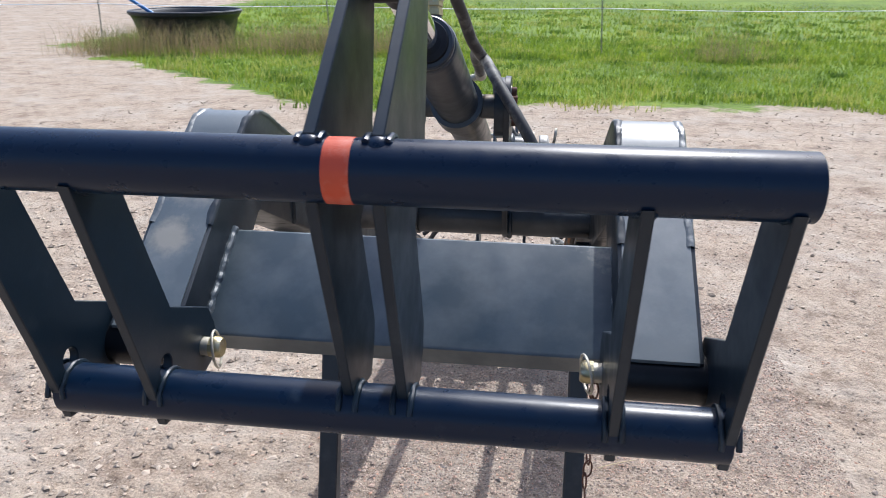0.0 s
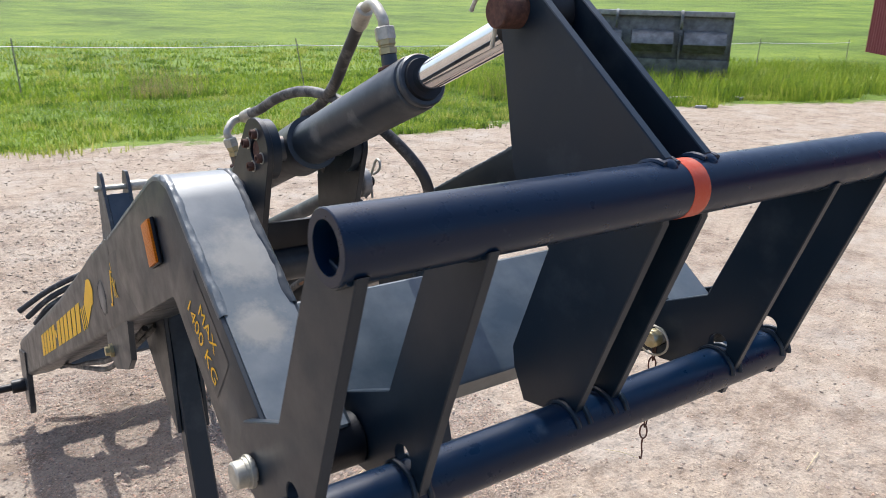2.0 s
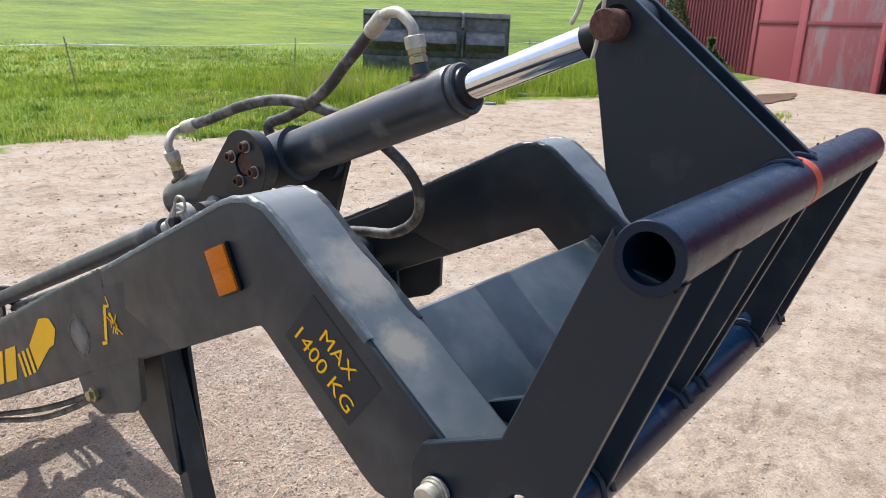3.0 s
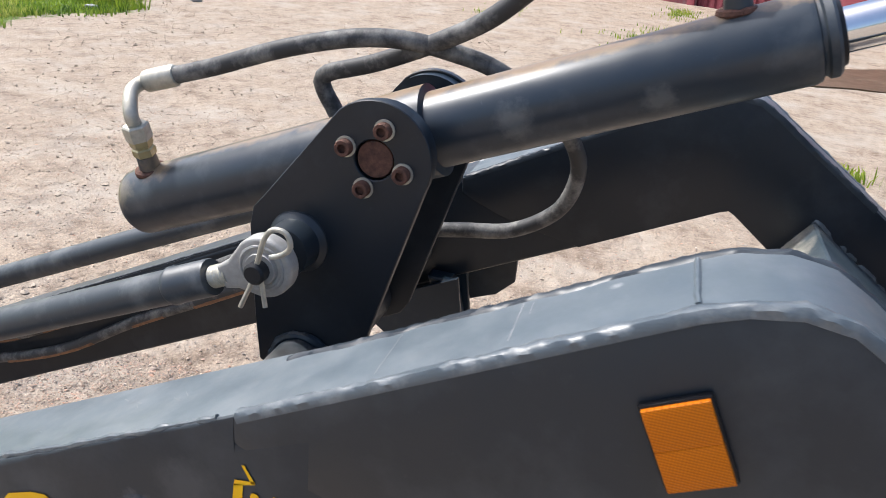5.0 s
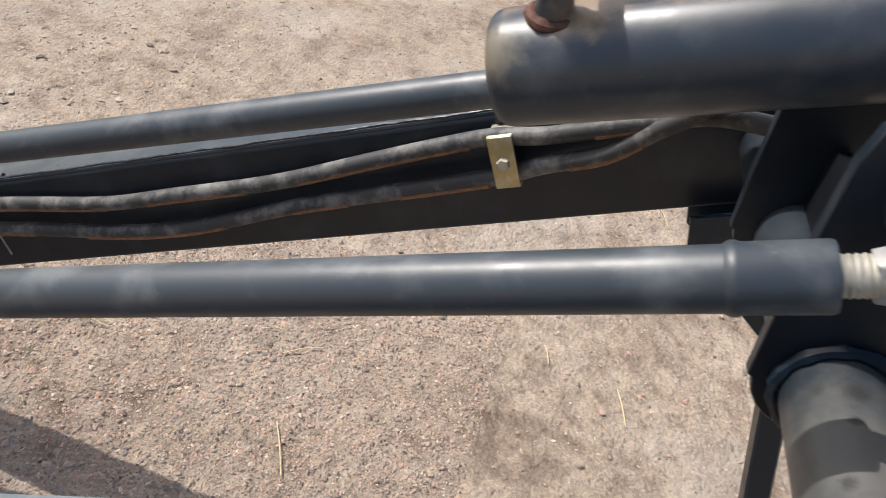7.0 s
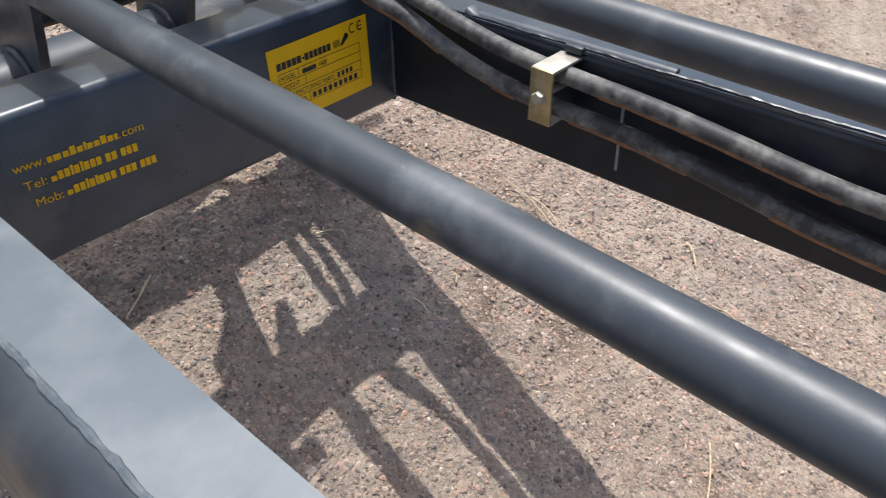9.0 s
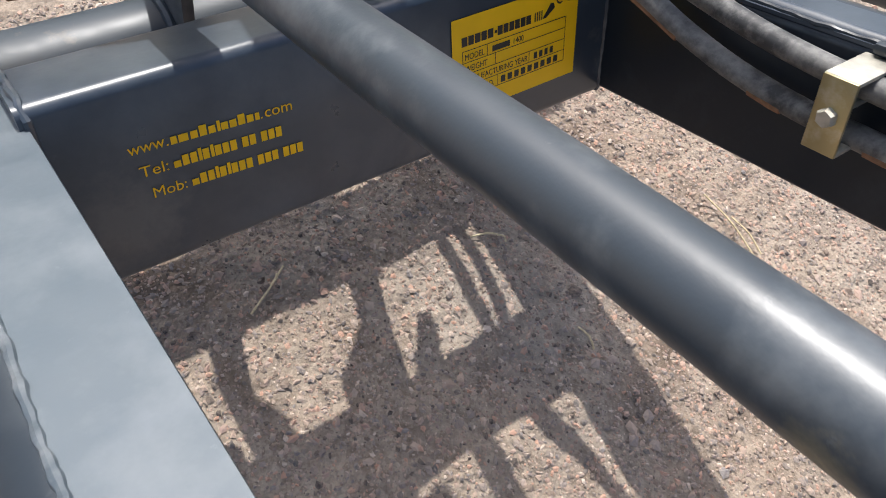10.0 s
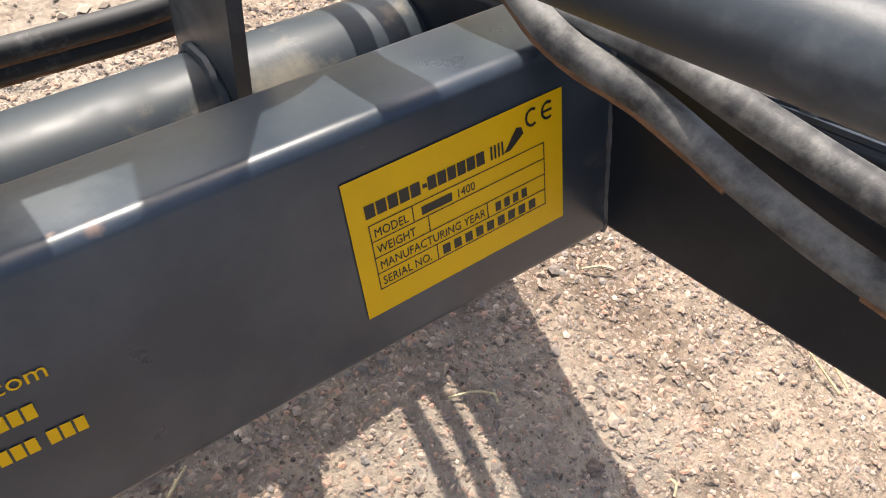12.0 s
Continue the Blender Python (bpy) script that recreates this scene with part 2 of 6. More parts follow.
def reflector_stuff():
    m, nt, nodes, links, b = shader("amber_reflector")
    pos = place_of(nt)
    v = nt.nodes.new("ShaderNodeTexVoronoi")
    v.inputs["Scale"].default_value = 480.0
    v.inputs["Randomness"].default_value = 0.0
    links.new(pos, v.inputs["Vector"])
    links.new(ramp_of(nt, v.outputs["Distance"], [(0.25, (0.66, 0.19, 0.001)), (0.65, (0.38, 0.09, 0.001))]), b.inputs["Base Color"])
    b.inputs["Roughness"].default_value = 0.35
    b.inputs["Specular IOR Level"].default_value = 0.2
    bump_of(nt, b, v.outputs["Distance"], 0.5, 0.001)
    return m


AMBER = reflector_stuff()


def ground_stuff():
    m, nt, nodes, links, b = shader("gravel_and_turf")
    pos = place_of(nt)
    big = noise_of(nt, 0.9, 5.0, 0.6, pos)
    mid = noise_of(nt, 7.0, 6.0, 0.65, pos)
    fine = noise_of(nt, 90.0, 5.0, 0.7, pos)
    vor = nt.nodes.new("ShaderNodeTexVoronoi")
    vor.inputs["Scale"].default_value = 75.0
    vor.inputs["Randomness"].default_value = 1.0
    links.new(pos, vor.inputs["Vector"])
    vor2 = nt.nodes.new("ShaderNodeTexVoronoi")
    vor2.inputs["Scale"].default_value = 210.0
    links.new(pos, vor2.inputs["Vector"])
    sand = ramp_of(nt, mid, [(0.25, (0.30, 0.236, 0.170)), (0.5, (0.43, 0.352, 0.260)), (0.75, (0.51, 0.427, 0.322))])
    tint = ramp_of(nt, vor.outputs["Color"], [(0.0, (0.17, 0.135, 0.11)), (0.5, (0.37, 0.30, 0.235)), (1.0, (0.48, 0.40, 0.325))])
    col = mix_of(nt, 0.45, sand, tint)
    grit = ramp_of(nt, vor2.outputs["Color"], [(0.0, (0.10, 0.078, 0.065)), (1.0, (0.54, 0.46, 0.375))])
    col = mix_of(nt, 0.35, col, grit)
    clods = noise_of(nt, 38.0, 7.0, 0.75, pos)
    damp = ramp_of(nt, noise_of(nt, 3.2, 7.0, 0.72, pos), [(0.34, (0.52, 0.47, 0.45)), (0.48, (0.86, 0.84, 0.83)), (0.64, (0.97, 0.97, 0.96))])
    mul = nt.nodes.new("ShaderNodeMix")
    mul.data_type, mul.blend_type = "RGBA", "MULTIPLY"
    mul.inputs[0].default_value = 1.0
    links.new(col, mul.inputs[6])
    links.new(damp, mul.inputs[7])
    col = mul.outputs[2]
    mott = ramp_of(nt, noise_of(nt, 13.0, 9.0, 0.78, pos), [(0.38, (0.72, 0.69, 0.67)), (0.50, (1.0, 0.99, 0.98)), (0.62, (1.06, 1.06, 1.05))])
    mo = nt.nodes.new("ShaderNodeMix")
    mo.data_type, mo.blend_type = "RGBA", "MULTIPLY"
    mo.inputs[0].default_value = 1.0
    links.new(col, mo.inputs[6])
    links.new(mott, mo.inputs[7])
    grey = ramp_of(nt, noise_of(nt, 1.3, 8.0, 0.7, pos), [(0.48, (0, 0, 0)), (0.66, (0.6, 0.6, 0.6))])
    col = mix_of(nt, grey, mo.outputs[2], (0.40, 0.36, 0.305))
    # turf
    gmid = noise_of(nt, 0.55, 8.0, 0.7, pos)
    gfine = noise_of(nt, 9.0, 6.0, 0.75, pos)
    g1 = ramp_of(nt, gmid, [(0.3, (0.085, 0.145, 0.020)), (0.5, (0.165, 0.250, 0.028)), (0.7, (0.28, 0.345, 0.045))])
    g2 = ramp_of(nt, gfine, [(0.34, (0.045, 0.085, 0.012)), (0.66, (0.27, 0.38, 0.05))])
    grass = mix_of(nt, 0.5, g1, g2)
    broad = ramp_of(nt, noise_of(nt, 0.16, 7.0, 0.72, pos), [(0.36, (0.34, 0.40, 0.28)), (0.5, (0.66, 0.70, 0.55)), (0.62, (0.90, 0.86, 0.66))])
    gm = nt.nodes.new("ShaderNodeMix")
    gm.data_type, gm.blend_type = "RGBA", "MULTIPLY"
    gm.inputs[0].default_value = 1.0
    links.new(grass, gm.inputs[6])
    links.new(broad, gm.inputs[7])
    grass = gm.outputs[2]
    att = nt.nodes.new("ShaderNodeAttribute")
    att.attribute_name = "turf"
    edge = nt.nodes.new("ShaderNodeMath")
    edge.operation = "ADD"
    sc = nt.nodes.new("ShaderNodeMath")
    sc.operation = "MULTIPLY_ADD"
    sc.inputs[1].default_value = 0.9
    sc.inputs[2].default_value = -0.45
    links.new(noise_of(nt, 2.2, 7.0, 0.7, pos), sc.inputs[0])
    links.new(att.outputs["Fac"], edge.inputs[0])
    links.new(sc.outputs[0], edge.inputs[1])
    fac = ramp_of(nt, edge.outputs[0], [(0.45, (0, 0, 0)), (0.56, (1, 1, 1))])
    links.new(mix_of(nt, fac, col, grass), b.inputs["Base Color"])
    b.inputs["Roughness"].default_value = 0.9
    b.inputs["Specular IOR Level"].default_value = 0.25
    add = nt.nodes.new("ShaderNodeMath")
    add.operation = "MULTIPLY_ADD"
    links.new(vor.outputs["Distance"], add.inputs[0])
    add.inputs[1].default_value = -0.8
    links.new(fine, add.inputs[2])
    both = nt.nodes.new("ShaderNodeMath")
    both.operation = "MULTIPLY_ADD"
    links.new(clods, both.inputs[0])
    both.inputs[1].default_value = 0.9
    links.new(add.outputs[0], both.inputs[2])
    bump_of(nt, b, both.outputs[0], 0.6, 0.009)
    return m


GROUND = ground_stuff()


def pebble_stuff():
    m, nt, nodes, links, b = shader("pebbles")
    geo = nt.nodes.new("ShaderNodeNewGeometry")
    col = ramp_of(nt, geo.outputs["Random Per Island"], [(0.0, (0.05, 0.040, 0.036)), (0.16, (0.30, 0.218, 0.165)), (0.32, (0.43, 0.315, 0.240)), (0.46, (0.21, 0.190, 0.178)), (0.58, (0.47, 0.265, 0.180)), (0.70, (0.34, 0.268, 0.222)), (0.80, (0.11, 0.098, 0.092)), (0.92, (0.38, 0.295, 0.232)), (1.0, (0.60, 0.49, 0.395))])
    col = mix_of(nt, ramp_of(nt, noise_of(nt, 160.0, 4.0, 0.6, geo.outputs["Position"]), [(0.35, (0, 0, 0)), (0.75, (0.4, 0.4, 0.4))]), col, (0.50, 0.395, 0.305))
    links.new(col, b.inputs["Base Color"])
    b.inputs["Roughness"].default_value = 0.88
    bump_of(nt, b, noise_of(nt, 420.0, 3.0, 0.6, geo.outputs["Position"]), 0.5, 0.002)
    return m


PEBBLE = pebble_stuff()


def clod_stuff():
    m, nt, nodes, links, b = shader("dry_clods")
    geo = nt.nodes.new("ShaderNodeNewGeometry")
    col = ramp_of(nt, geo.outputs["Random Per Island"], [(0.0, (0.25, 0.200, 0.155)), (0.5, (0.36, 0.290, 0.222)), (1.0, (0.44, 0.365, 0.290))])
    col = mix_of(nt, ramp_of(nt, noise_of(nt, 140.0, 4.0, 0.6, geo.outputs["Position"]), [(0.35, (0, 0, 0)), (0.75, (0.5, 0.5, 0.5))]), col, (0.46, 0.38, 0.30))
    links.new(col, b.inputs["Base Color"])
    b.inputs["Roughness"].default_value = 0.92
    return m


CLOD = clod_stuff()


def blade_stuff(name, stops):
    m, nt, nodes, links, b = shader(name)
    geo = nt.nodes.new("ShaderNodeNewGeometry")
    patch = noise_of(nt, 1.5, 6.0, 0.68, geo.outputs["Position"])
    mixf = nt.nodes.new("ShaderNodeMath")
    mixf.operation = "MULTIPLY_ADD"
    mixf.inputs[1].default_value = 0.45
    links.new(geo.outputs["Random Per Island"], mixf.inputs[0])
    sub = nt.nodes.new("ShaderNodeMath")
    sub.operation = "MULTIPLY_ADD"
    sub.inputs[1].default_value = 1.9
    sub.inputs[2].default_value = -0.70
    links.new(patch, sub.inputs[0])
    links.new(sub.outputs[0], mixf.inputs[2])
    links.new(ramp_of(nt, mixf.outputs[0], stops), b.inputs["Base Color"])
    b.inputs["Roughness"].default_value = 0.6
    b.inputs["Subsurface Weight"].default_value = 0.0
    tr = nt.nodes.new("ShaderNodeBsdfTranslucent")
    links.new(ramp_of(nt, mixf.outputs[0], stops), tr.inputs["Color"])
    mx = nt.nodes.new("ShaderNodeMixShader")
    mx.inputs[0].default_value = 0.4
    links.new(b.outputs[0], mx.inputs[1])
    links.new(tr.outputs[0], mx.inputs[2])
    links.new(mx.outputs[0], nt.nodes["Material Output"].inputs["Surface"])
    return m


BLADES = blade_stuff("grass_blades", [(0.05, (0.085, 0.145, 0.018)), (0.38, (0.19, 0.29, 0.026)), (0.66, (0.33, 0.41, 0.042)), (0.95, (0.46, 0.44, 0.11))])
DRY = blade_stuff("dry_grass", [(0.1, (0.12, 0.16, 0.04)), (0.5, (0.34, 0.27, 0.13)), (0.9, (0.44, 0.29, 0.22))])


def wall_stuff(name, base, worn, amount):
    m, nt, nodes, links, b = shader(name)
    pos = place_of(nt)
    st = nt.nodes.new("ShaderNodeMapping")
    st.inputs["Scale"].default_value = (1.0, 1.0, 0.25)
    links.new(pos, st.inputs["Vector"])
    n = noise_of(nt, 1.6, 7.0, 0.7, st.outputs["Vector"])
    links.new(mix_of(nt, ramp_of(nt, n, [(0.62 - amount, (0, 0, 0)), (0.78 - amount, (1, 1, 1))]), base, worn), b.inputs["Base Color"])
    b.inputs["Roughness"].default_value = 0.7
    return m


BARN_RED = wall_stuff("red_sheet", (0.17, 0.028, 0.04), (0.23, 0.06, 0.07), 0.05)
BARN_DOOR = wall_stuff("faded_door", (0.24, 0.07, 0.085), (0.22, 0.18, 0.20), 0.14)
BARN_PINK = wall_stuff("pink_door", (0.33, 0.075, 0.095), (0.36, 0.13, 0.14), 0.05)
DARK_IN = plain("dark_inside", (0.01, 0.01, 0.01), 0.9)
WATER = coated("puddle_mud", (0.105, 0.074, 0.048), (0.17, 0.125, 0.085), (0.34, 0.5), scale=1.2, bump=0.02, grain=40.0, spec=0.14)


# ---- builders ----
def part(name, bm, material, parent=None, label="", smooth=35):
    """One mesh object from a bmesh given in world coordinates, under its thing or part."""
    me = bpy.data.meshes.new(name)
    if bm.faces:
        bmesh.ops.recalc_face_normals(bm, faces=bm.faces[:])
    bm.to_mesh(me)
    bm.free()
    return finish(name, me, material, parent, label, smooth)


def finish(name, me, material, parent=None, label="", smooth=35):
    n = len(me.vertices)
    co = np.empty(n * 3)
    me.vertices.foreach_get("co", co)
    co = co.reshape(-1, 3)
    c = (co.min(0) + co.max(0)) / 2
    me.vertices.foreach_set("co", (co - c).ravel())
    for m in material if isinstance(material, (list, tuple)) else (material,):
        me.materials.append(m)
    if smooth:
        me.shade_smooth()
        me.set_sharp_from_angle(angle=radians(smooth))
    me.update()
    ob = new(name, me)
    ob.location = c
    if parent is not None:
        ob.parent = parent
        world_of = Matrix.Identity(4)
        p = parent
        chain = []
        while p is not None:
            chain.append(p)
            p = p.parent
        for q in reversed(chain):
            world_of = world_of @ q.matrix_parent_inverse @ q.matrix_basis
        ob.matrix_parent_inverse = world_of.inverted()
    if label:
        tagged(ob, label)
    return ob


def thing(name, at, label, category, group="", kind=""):
    ob = new(name)
    ob.location = at
    ob.empty_display_size = 0.05
    return tagged(ob, label, category, group, kind)


def slab(pts, x0, x1, holes=(), bevel=0.0012, seg=1):
    """A plate: outline of (y, z) points, from x0 to x1, with round holes (y, z, radius)."""
    bm = bmesh.new()
    loops = [list(pts)]
    for hy, hz, hr in holes:
        loops.append([(hy + hr * math.cos(a), hz + hr * math.sin(a)) for a in np.linspace(0, 2 * math.pi, 25)[:-1]])
    edges = []
    for lp in loops:
        vs = [bm.verts.new((x0, y, z)) for y, z in lp]
        edges += [bm.edges.new((vs[i], vs[(i + 1) % len(vs)])) for i in range(len(vs))]
    fill = bmesh.ops.triangle_fill(bm, edges=edges, use_beauty=True, use_dissolve=False)
    faces = [g for g in fill["geom"] if isinstance(g, bmesh.types.BMFace)]
    faces = bm.faces[:]
    ex = bmesh.ops.extrude_face_region(bm, geom=faces)
    bmesh.ops.translate(bm, vec=(x1 - x0, 0, 0), verts=[g for g in ex["geom"] if isinstance(g, bmesh.types.BMVert)])
    bmesh.ops.recalc_face_normals(bm, faces=bm.faces[:])
    if bevel:
        rim = [e for e in bm.edges if e.is_manifold and abs(e.verts[0].co.x - e.verts[1].co.x) < 1e-6 and e.calc_face_angle(0) > 1.2]
        bmesh.ops.bevel(bm, geom=rim, offset=bevel, segments=seg, affect="EDGES", profile=0.5)
    return bm


def arc(cy, cz, r, a0, a1, n=10):
    return [(cy + r * math.cos(radians(a)), cz + r * math.sin(radians(a))) for a in np.linspace(a0, a1, n)]


def frame_of(way):
    return Vector(way).to_track_quat("Z", "Y").to_matrix().to_4x4()


def rod(p0, p1, r0, r1=None, seg=28, bore=0.0, rings=0, bevel=0.0015, bm=None):
    """A round bar or tube from p0 to p1; bore: inner radius of an open tube."""
    bm = bm or bmesh.new()
    r1 = r0 if r1 is None else r1
    p0, p1 = Vector(p0), Vector(p1)
    L = (p1 - p0).length
    m = Matrix.Translation(p0) @ frame_of(p1 - p0)
    b = min(bevel, r0 * 0.4, L * 0.3)
    prof = [(r0 - b, 0.0), (r0, b)] + [(r0 + (r1 - r0) * k / (rings + 1), L * k / (rings + 1)) for k in range(1, rings + 1)] + [(r1, L - b), (r1 - b, L)]
    if bore:
        prof = [(bore, min(0.25, L))] + [(bore, 0.0)] + prof + [(bore, L), (bore, max(L - 0.25, 0.0))]
    rows = []
    for r, z in prof:
        rows.append([bm.verts.new(m @ Vector((r * math.cos(a), r * math.sin(a), z))) for a in np.linspace(0, 2 * math.pi, seg + 1)[:-1]])
    for a, c in zip(rows, rows[1:]):
        for i in range(seg):
            bm.faces.new((a[i], a[(i + 1) % seg], c[(i + 1) % seg], c[i]))
    bm.faces.new(rows[0][::-1])
    bm.faces.new(rows[-1])
    return bm


def lathe(p0, way, prof, seg=28, bm=None):
    """A turned piece: prof is (radius, distance along way)."""
    bm = bm or bmesh.new()
    m = Matrix.Translation(p0) @ frame_of(way)
    rows = [[bm.verts.new(m @ Vector((r * math.cos(a), r * math.sin(a), z))) for a in np.linspace(0, 2 * math.pi, seg + 1)[:-1]] for r, z in prof]
    for a, c in zip(rows, rows[1:]):
        for i in range(seg):
            bm.faces.new((a[i], a[(i + 1) % seg], c[(i + 1) % seg], c[i]))
    bm.faces.new(rows[0][::-1])
    bm.faces.new(rows[-1])
    return bm


def spline(pts, step=0.012):
    """A smooth run of points through the given ones (Catmull-Rom)."""
    P = [Vector(p) for p in pts]
    P = [P[0] * 2 - P[1]] + P + [P[-1] * 2 - P[-2]]
    out = []
    for i in range(1, len(P) - 2):
        a, b, c, d = P[i - 1:i + 3]
        n = max(2, int((c - b).length / step))
        for k in range(n):
            t = k / n
            out.append(0.5 * (2 * b + (c - a) * t + (2 * a - 5 * b + 4 * c - d) * t * t + (3 * b - a - 3 * c + d) * t ** 3))
    out.append(P[-2])
    return out


def sweep(path, r, seg=14, wob=0.0, bm=None, flat=1.0):
    """A round section carried along a run of points; wob: unevenness of its radius."""
    bm = bm or bmesh.new()
    path = [Vector(p) for p in path]
    rows = []
    up = None
    for i, p in enumerate(path):
        d = (path[min(i + 1, len(path) - 1)] - path[max(i - 1, 0)]).normalized()
        if up is None:
            up = d.orthogonal().normalized()
        up = (up - d * up.dot(d)).normalized()
        side = d.cross(up)
        rr = r * (1 + wob * (noise.noise(p * 130.0) + 0.6 * noise.noise(p * 47.0))) if wob else r
        rows.append([bm.verts.new(p + (up * math.cos(a) + side * math.sin(a) * flat) * rr) for a in np.linspace(0, 2 * math.pi, seg + 1)[:-1]])
    for a, c in zip(rows, rows[1:]):
        for i in range(seg):
            bm.faces.new((a[i], a[(i + 1) % seg], c[(i + 1) % seg], c[i]))
    bm.faces.new(rows[0][::-1])
    bm.faces.new(rows[-1])
    return bm


def block(center, size, turn=None, bevel=0.002, seg=2, bm=None):
    """A box with rounded edges; turn: a rotation about its centre."""
    own = bmesh.new()
    bmesh.ops.create_cube(own, size=1.0)
    bmesh.ops.scale(own, vec=size, verts=own.verts[:])
    if bevel:
        bmesh.ops.bevel(own, geom=own.edges[:], offset=bevel, segments=seg, affect="EDGES", profile=0.5)
    m = Matrix.Translation(center) @ (turn.to_4x4() if turn is not None else Matrix.Identity(4))
    bmesh.ops.transform(own, matrix=m, verts=own.verts[:])
    if bm is None:
        return own
    me = bpy.data.meshes.new("tmp")
    own.to_mesh(me)
    own.free()
    bm.from_mesh(me)
    bpy.data.meshes.remove(me)
    return bm


def bead(path, r=0.004, step=0.0035, wob=0.16):
    """A weld bead along straight or bent runs."""
    pts = []
    for a, b in zip(path, path[1:]):
        a, b = Vector(a), Vector(b)
        n = max(2, int((b - a).length / step))
        pts += [a + (b - a) * k / n for k in range(n)]
    pts.append(Vector(path[-1]))
    pts = [p + Vector((noise.noise(p * 90), noise.noise(p * 90 + Vector((5, 0, 0))), noise.noise(p * 90 + Vector((0, 9, 0))))) * r * 0.35 for p in pts]
    return sweep(pts, r, 8, wob)


def ring_bead(center, axis, r, fat=0.004):
    m = Matrix.Translation(center) @ frame_of(axis)
    return sweep([m @ Vector((r * math.cos(a), r * math.sin(a), 0)) for a in np.linspace(0, 2 * math.pi, 60)], fat, 8, 0.4)


def glyphs(text, size, m, depth=0.0004):
    """Raised letters of the built-in font on the plane of m (x along the line, y up, z out)."""
    cu = bpy.data.curves.new("letters", "FONT")
    cu.body = text
    cu.size = size
    cu.extrude = depth
    cu.resolution_u = 3
    ob = new("letters", cu)
    bpy.context.view_layer.update()
    me = bpy.data.meshes.new_from_object(ob.evaluated_get(bpy.context.evaluated_depsgraph_get()))
    bpy.data.objects.remove(ob)
    bpy.data.curves.remove(cu)
    bm = bmesh.new()
    bm.from_mesh(me)
    bpy.data.meshes.remove(me)
    bmesh.ops.transform(bm, matrix=m, verts=bm.verts[:])
    return bm


def fitted(text, width, height, m):
    """Letters of the built-in font brought to a given width and cap height."""
    bm = glyphs(text, 1.0, Matrix.Identity(4), 0.0)
    xs, ys = [v.co.x for v in bm.verts], [v.co.y for v in bm.verts]
    sx, sy = width / (max(xs) - min(xs)), height / (max(ys) - min(ys))
    low_x, low_y = min(xs), min(ys)
    for v in bm.verts:
        v.co = m @ Vector(((v.co.x - low_x) * sx, (v.co.y - low_y) * sy, 0.0004))
    return bm


def bars(rects, m, depth=0.0004):
    """Flat bars (x, y, width, height) on the plane of m."""
    bm = bmesh.new()
    for x, y, w, h in rects:
        vs = [bm.verts.new(m @ Vector((px, py, depth))) for px, py in ((x, y), (x + w, y), (x + w, y + h), (x, y + h))]
        bm.faces.new(vs)
    return bm


def flat_shape(polys, m, depth=0.0004):
    bm = bmesh.new()
    for poly in polys:
        bm.faces.new([bm.verts.new(m @ Vector((x, y, depth))) for x, y in poly])
    bmesh.ops.triangulate(bm, faces=bm.faces[:])
    return bm


def plane_at(origin, xdir, ydir):
    x, y = Vector(xdir).normalized(), Vector(ydir).normalized()
    z = x.cross(y).normalized()
    y = z.cross(x)
    m = Matrix.Identity(4)
    for i, v in enumerate((x, y, z)):
        m[0][i], m[1][i], m[2][i] = v
    m.translation = Vector(origin)
    return m


# ---- ground ----
def ticks(lo, hi, step, far, grow=1.35):
    mid = list(np.arange(lo, hi + step / 2, step))
    left, right, s = [], [], step
    a, b = lo, hi
    while a > -far or b < far:
        s *= grow
        a, b = a - s, b + s
        left.append(max(a, -far * 1.05))
        right.append(min(b, far * 1.05))
    return sorted(set(round(v, 4) for v in left + mid + right))


def turf_at(x, y):
    """How grassy the ground is (0 gravel, 1 turf): the field, its uneven edge, the lane on the far side."""
    edge = 8.35 + 0.35 * math.sin(x * 0.7) + 0.25 * math.sin(x * 1.9 + 1.0) - 0.018 * max(0.0, x - 7) ** 1.6
    t = (y - edge) * 0.55 + 0.5
    lane = -3.2 - 0.95 * (y - 8.3) + 0.35 * math.sin(y * 0.9) if y < 14 else -8.6 - 0.18 * (y - 14.0)
    if x < lane:
        t = min(t, 0.5 - (lane - x) * 0.5)
    if x > 17:
        t = min(t, 0.5 + (24.0 - x) * 0.3) if y < 7.4 else t
    return max(0.0, min(1.0, t))


def height_at(x, y):
    near = 0.010 * noise.noise(Vector((x * 1.7, y * 1.7, 0))) + 0.006 * noise.noise(Vector((x * 6.0, y * 6.0, 3)))
    if -0.6 < x < 2.25 and 0.15 < y < 3.05:
        # loose trodden clods
        near += 0.0070 * noise.noise(Vector((x * 17.0, y * 17.0, 5))) + 0.0042 * noise.noise(Vector((x * 41.0, y * 41.0, 8))) + 0.0030 * noise.noise(Vector((x * 95.0, y * 95.0, 2)))
    elif -2.6 < x < 4.1 and -2.1 < y < 6.6:
        rough = 1.9 if x < -0.3 else 1.9 - 0.9 * min(1.0, (x + 0.3) / 1.2)
        near += rough * (0.0062 * noise.noise(Vector((x * 10.0, y * 10.0, 5))) + 0.0045 * noise.noise(Vector((x * 21.0, y * 21.0, 8))))
    rut = 0.02 * math.exp(-((y - 6.4 - 0.2 * math.sin(x)) / 0.25) ** 2) if -8 < x < 8 else 0.0
    far = math.hypot(x, y - 2.0)
    return near + rut + 0.05 * max(0.0, min(far, 220.0) - 30.0)


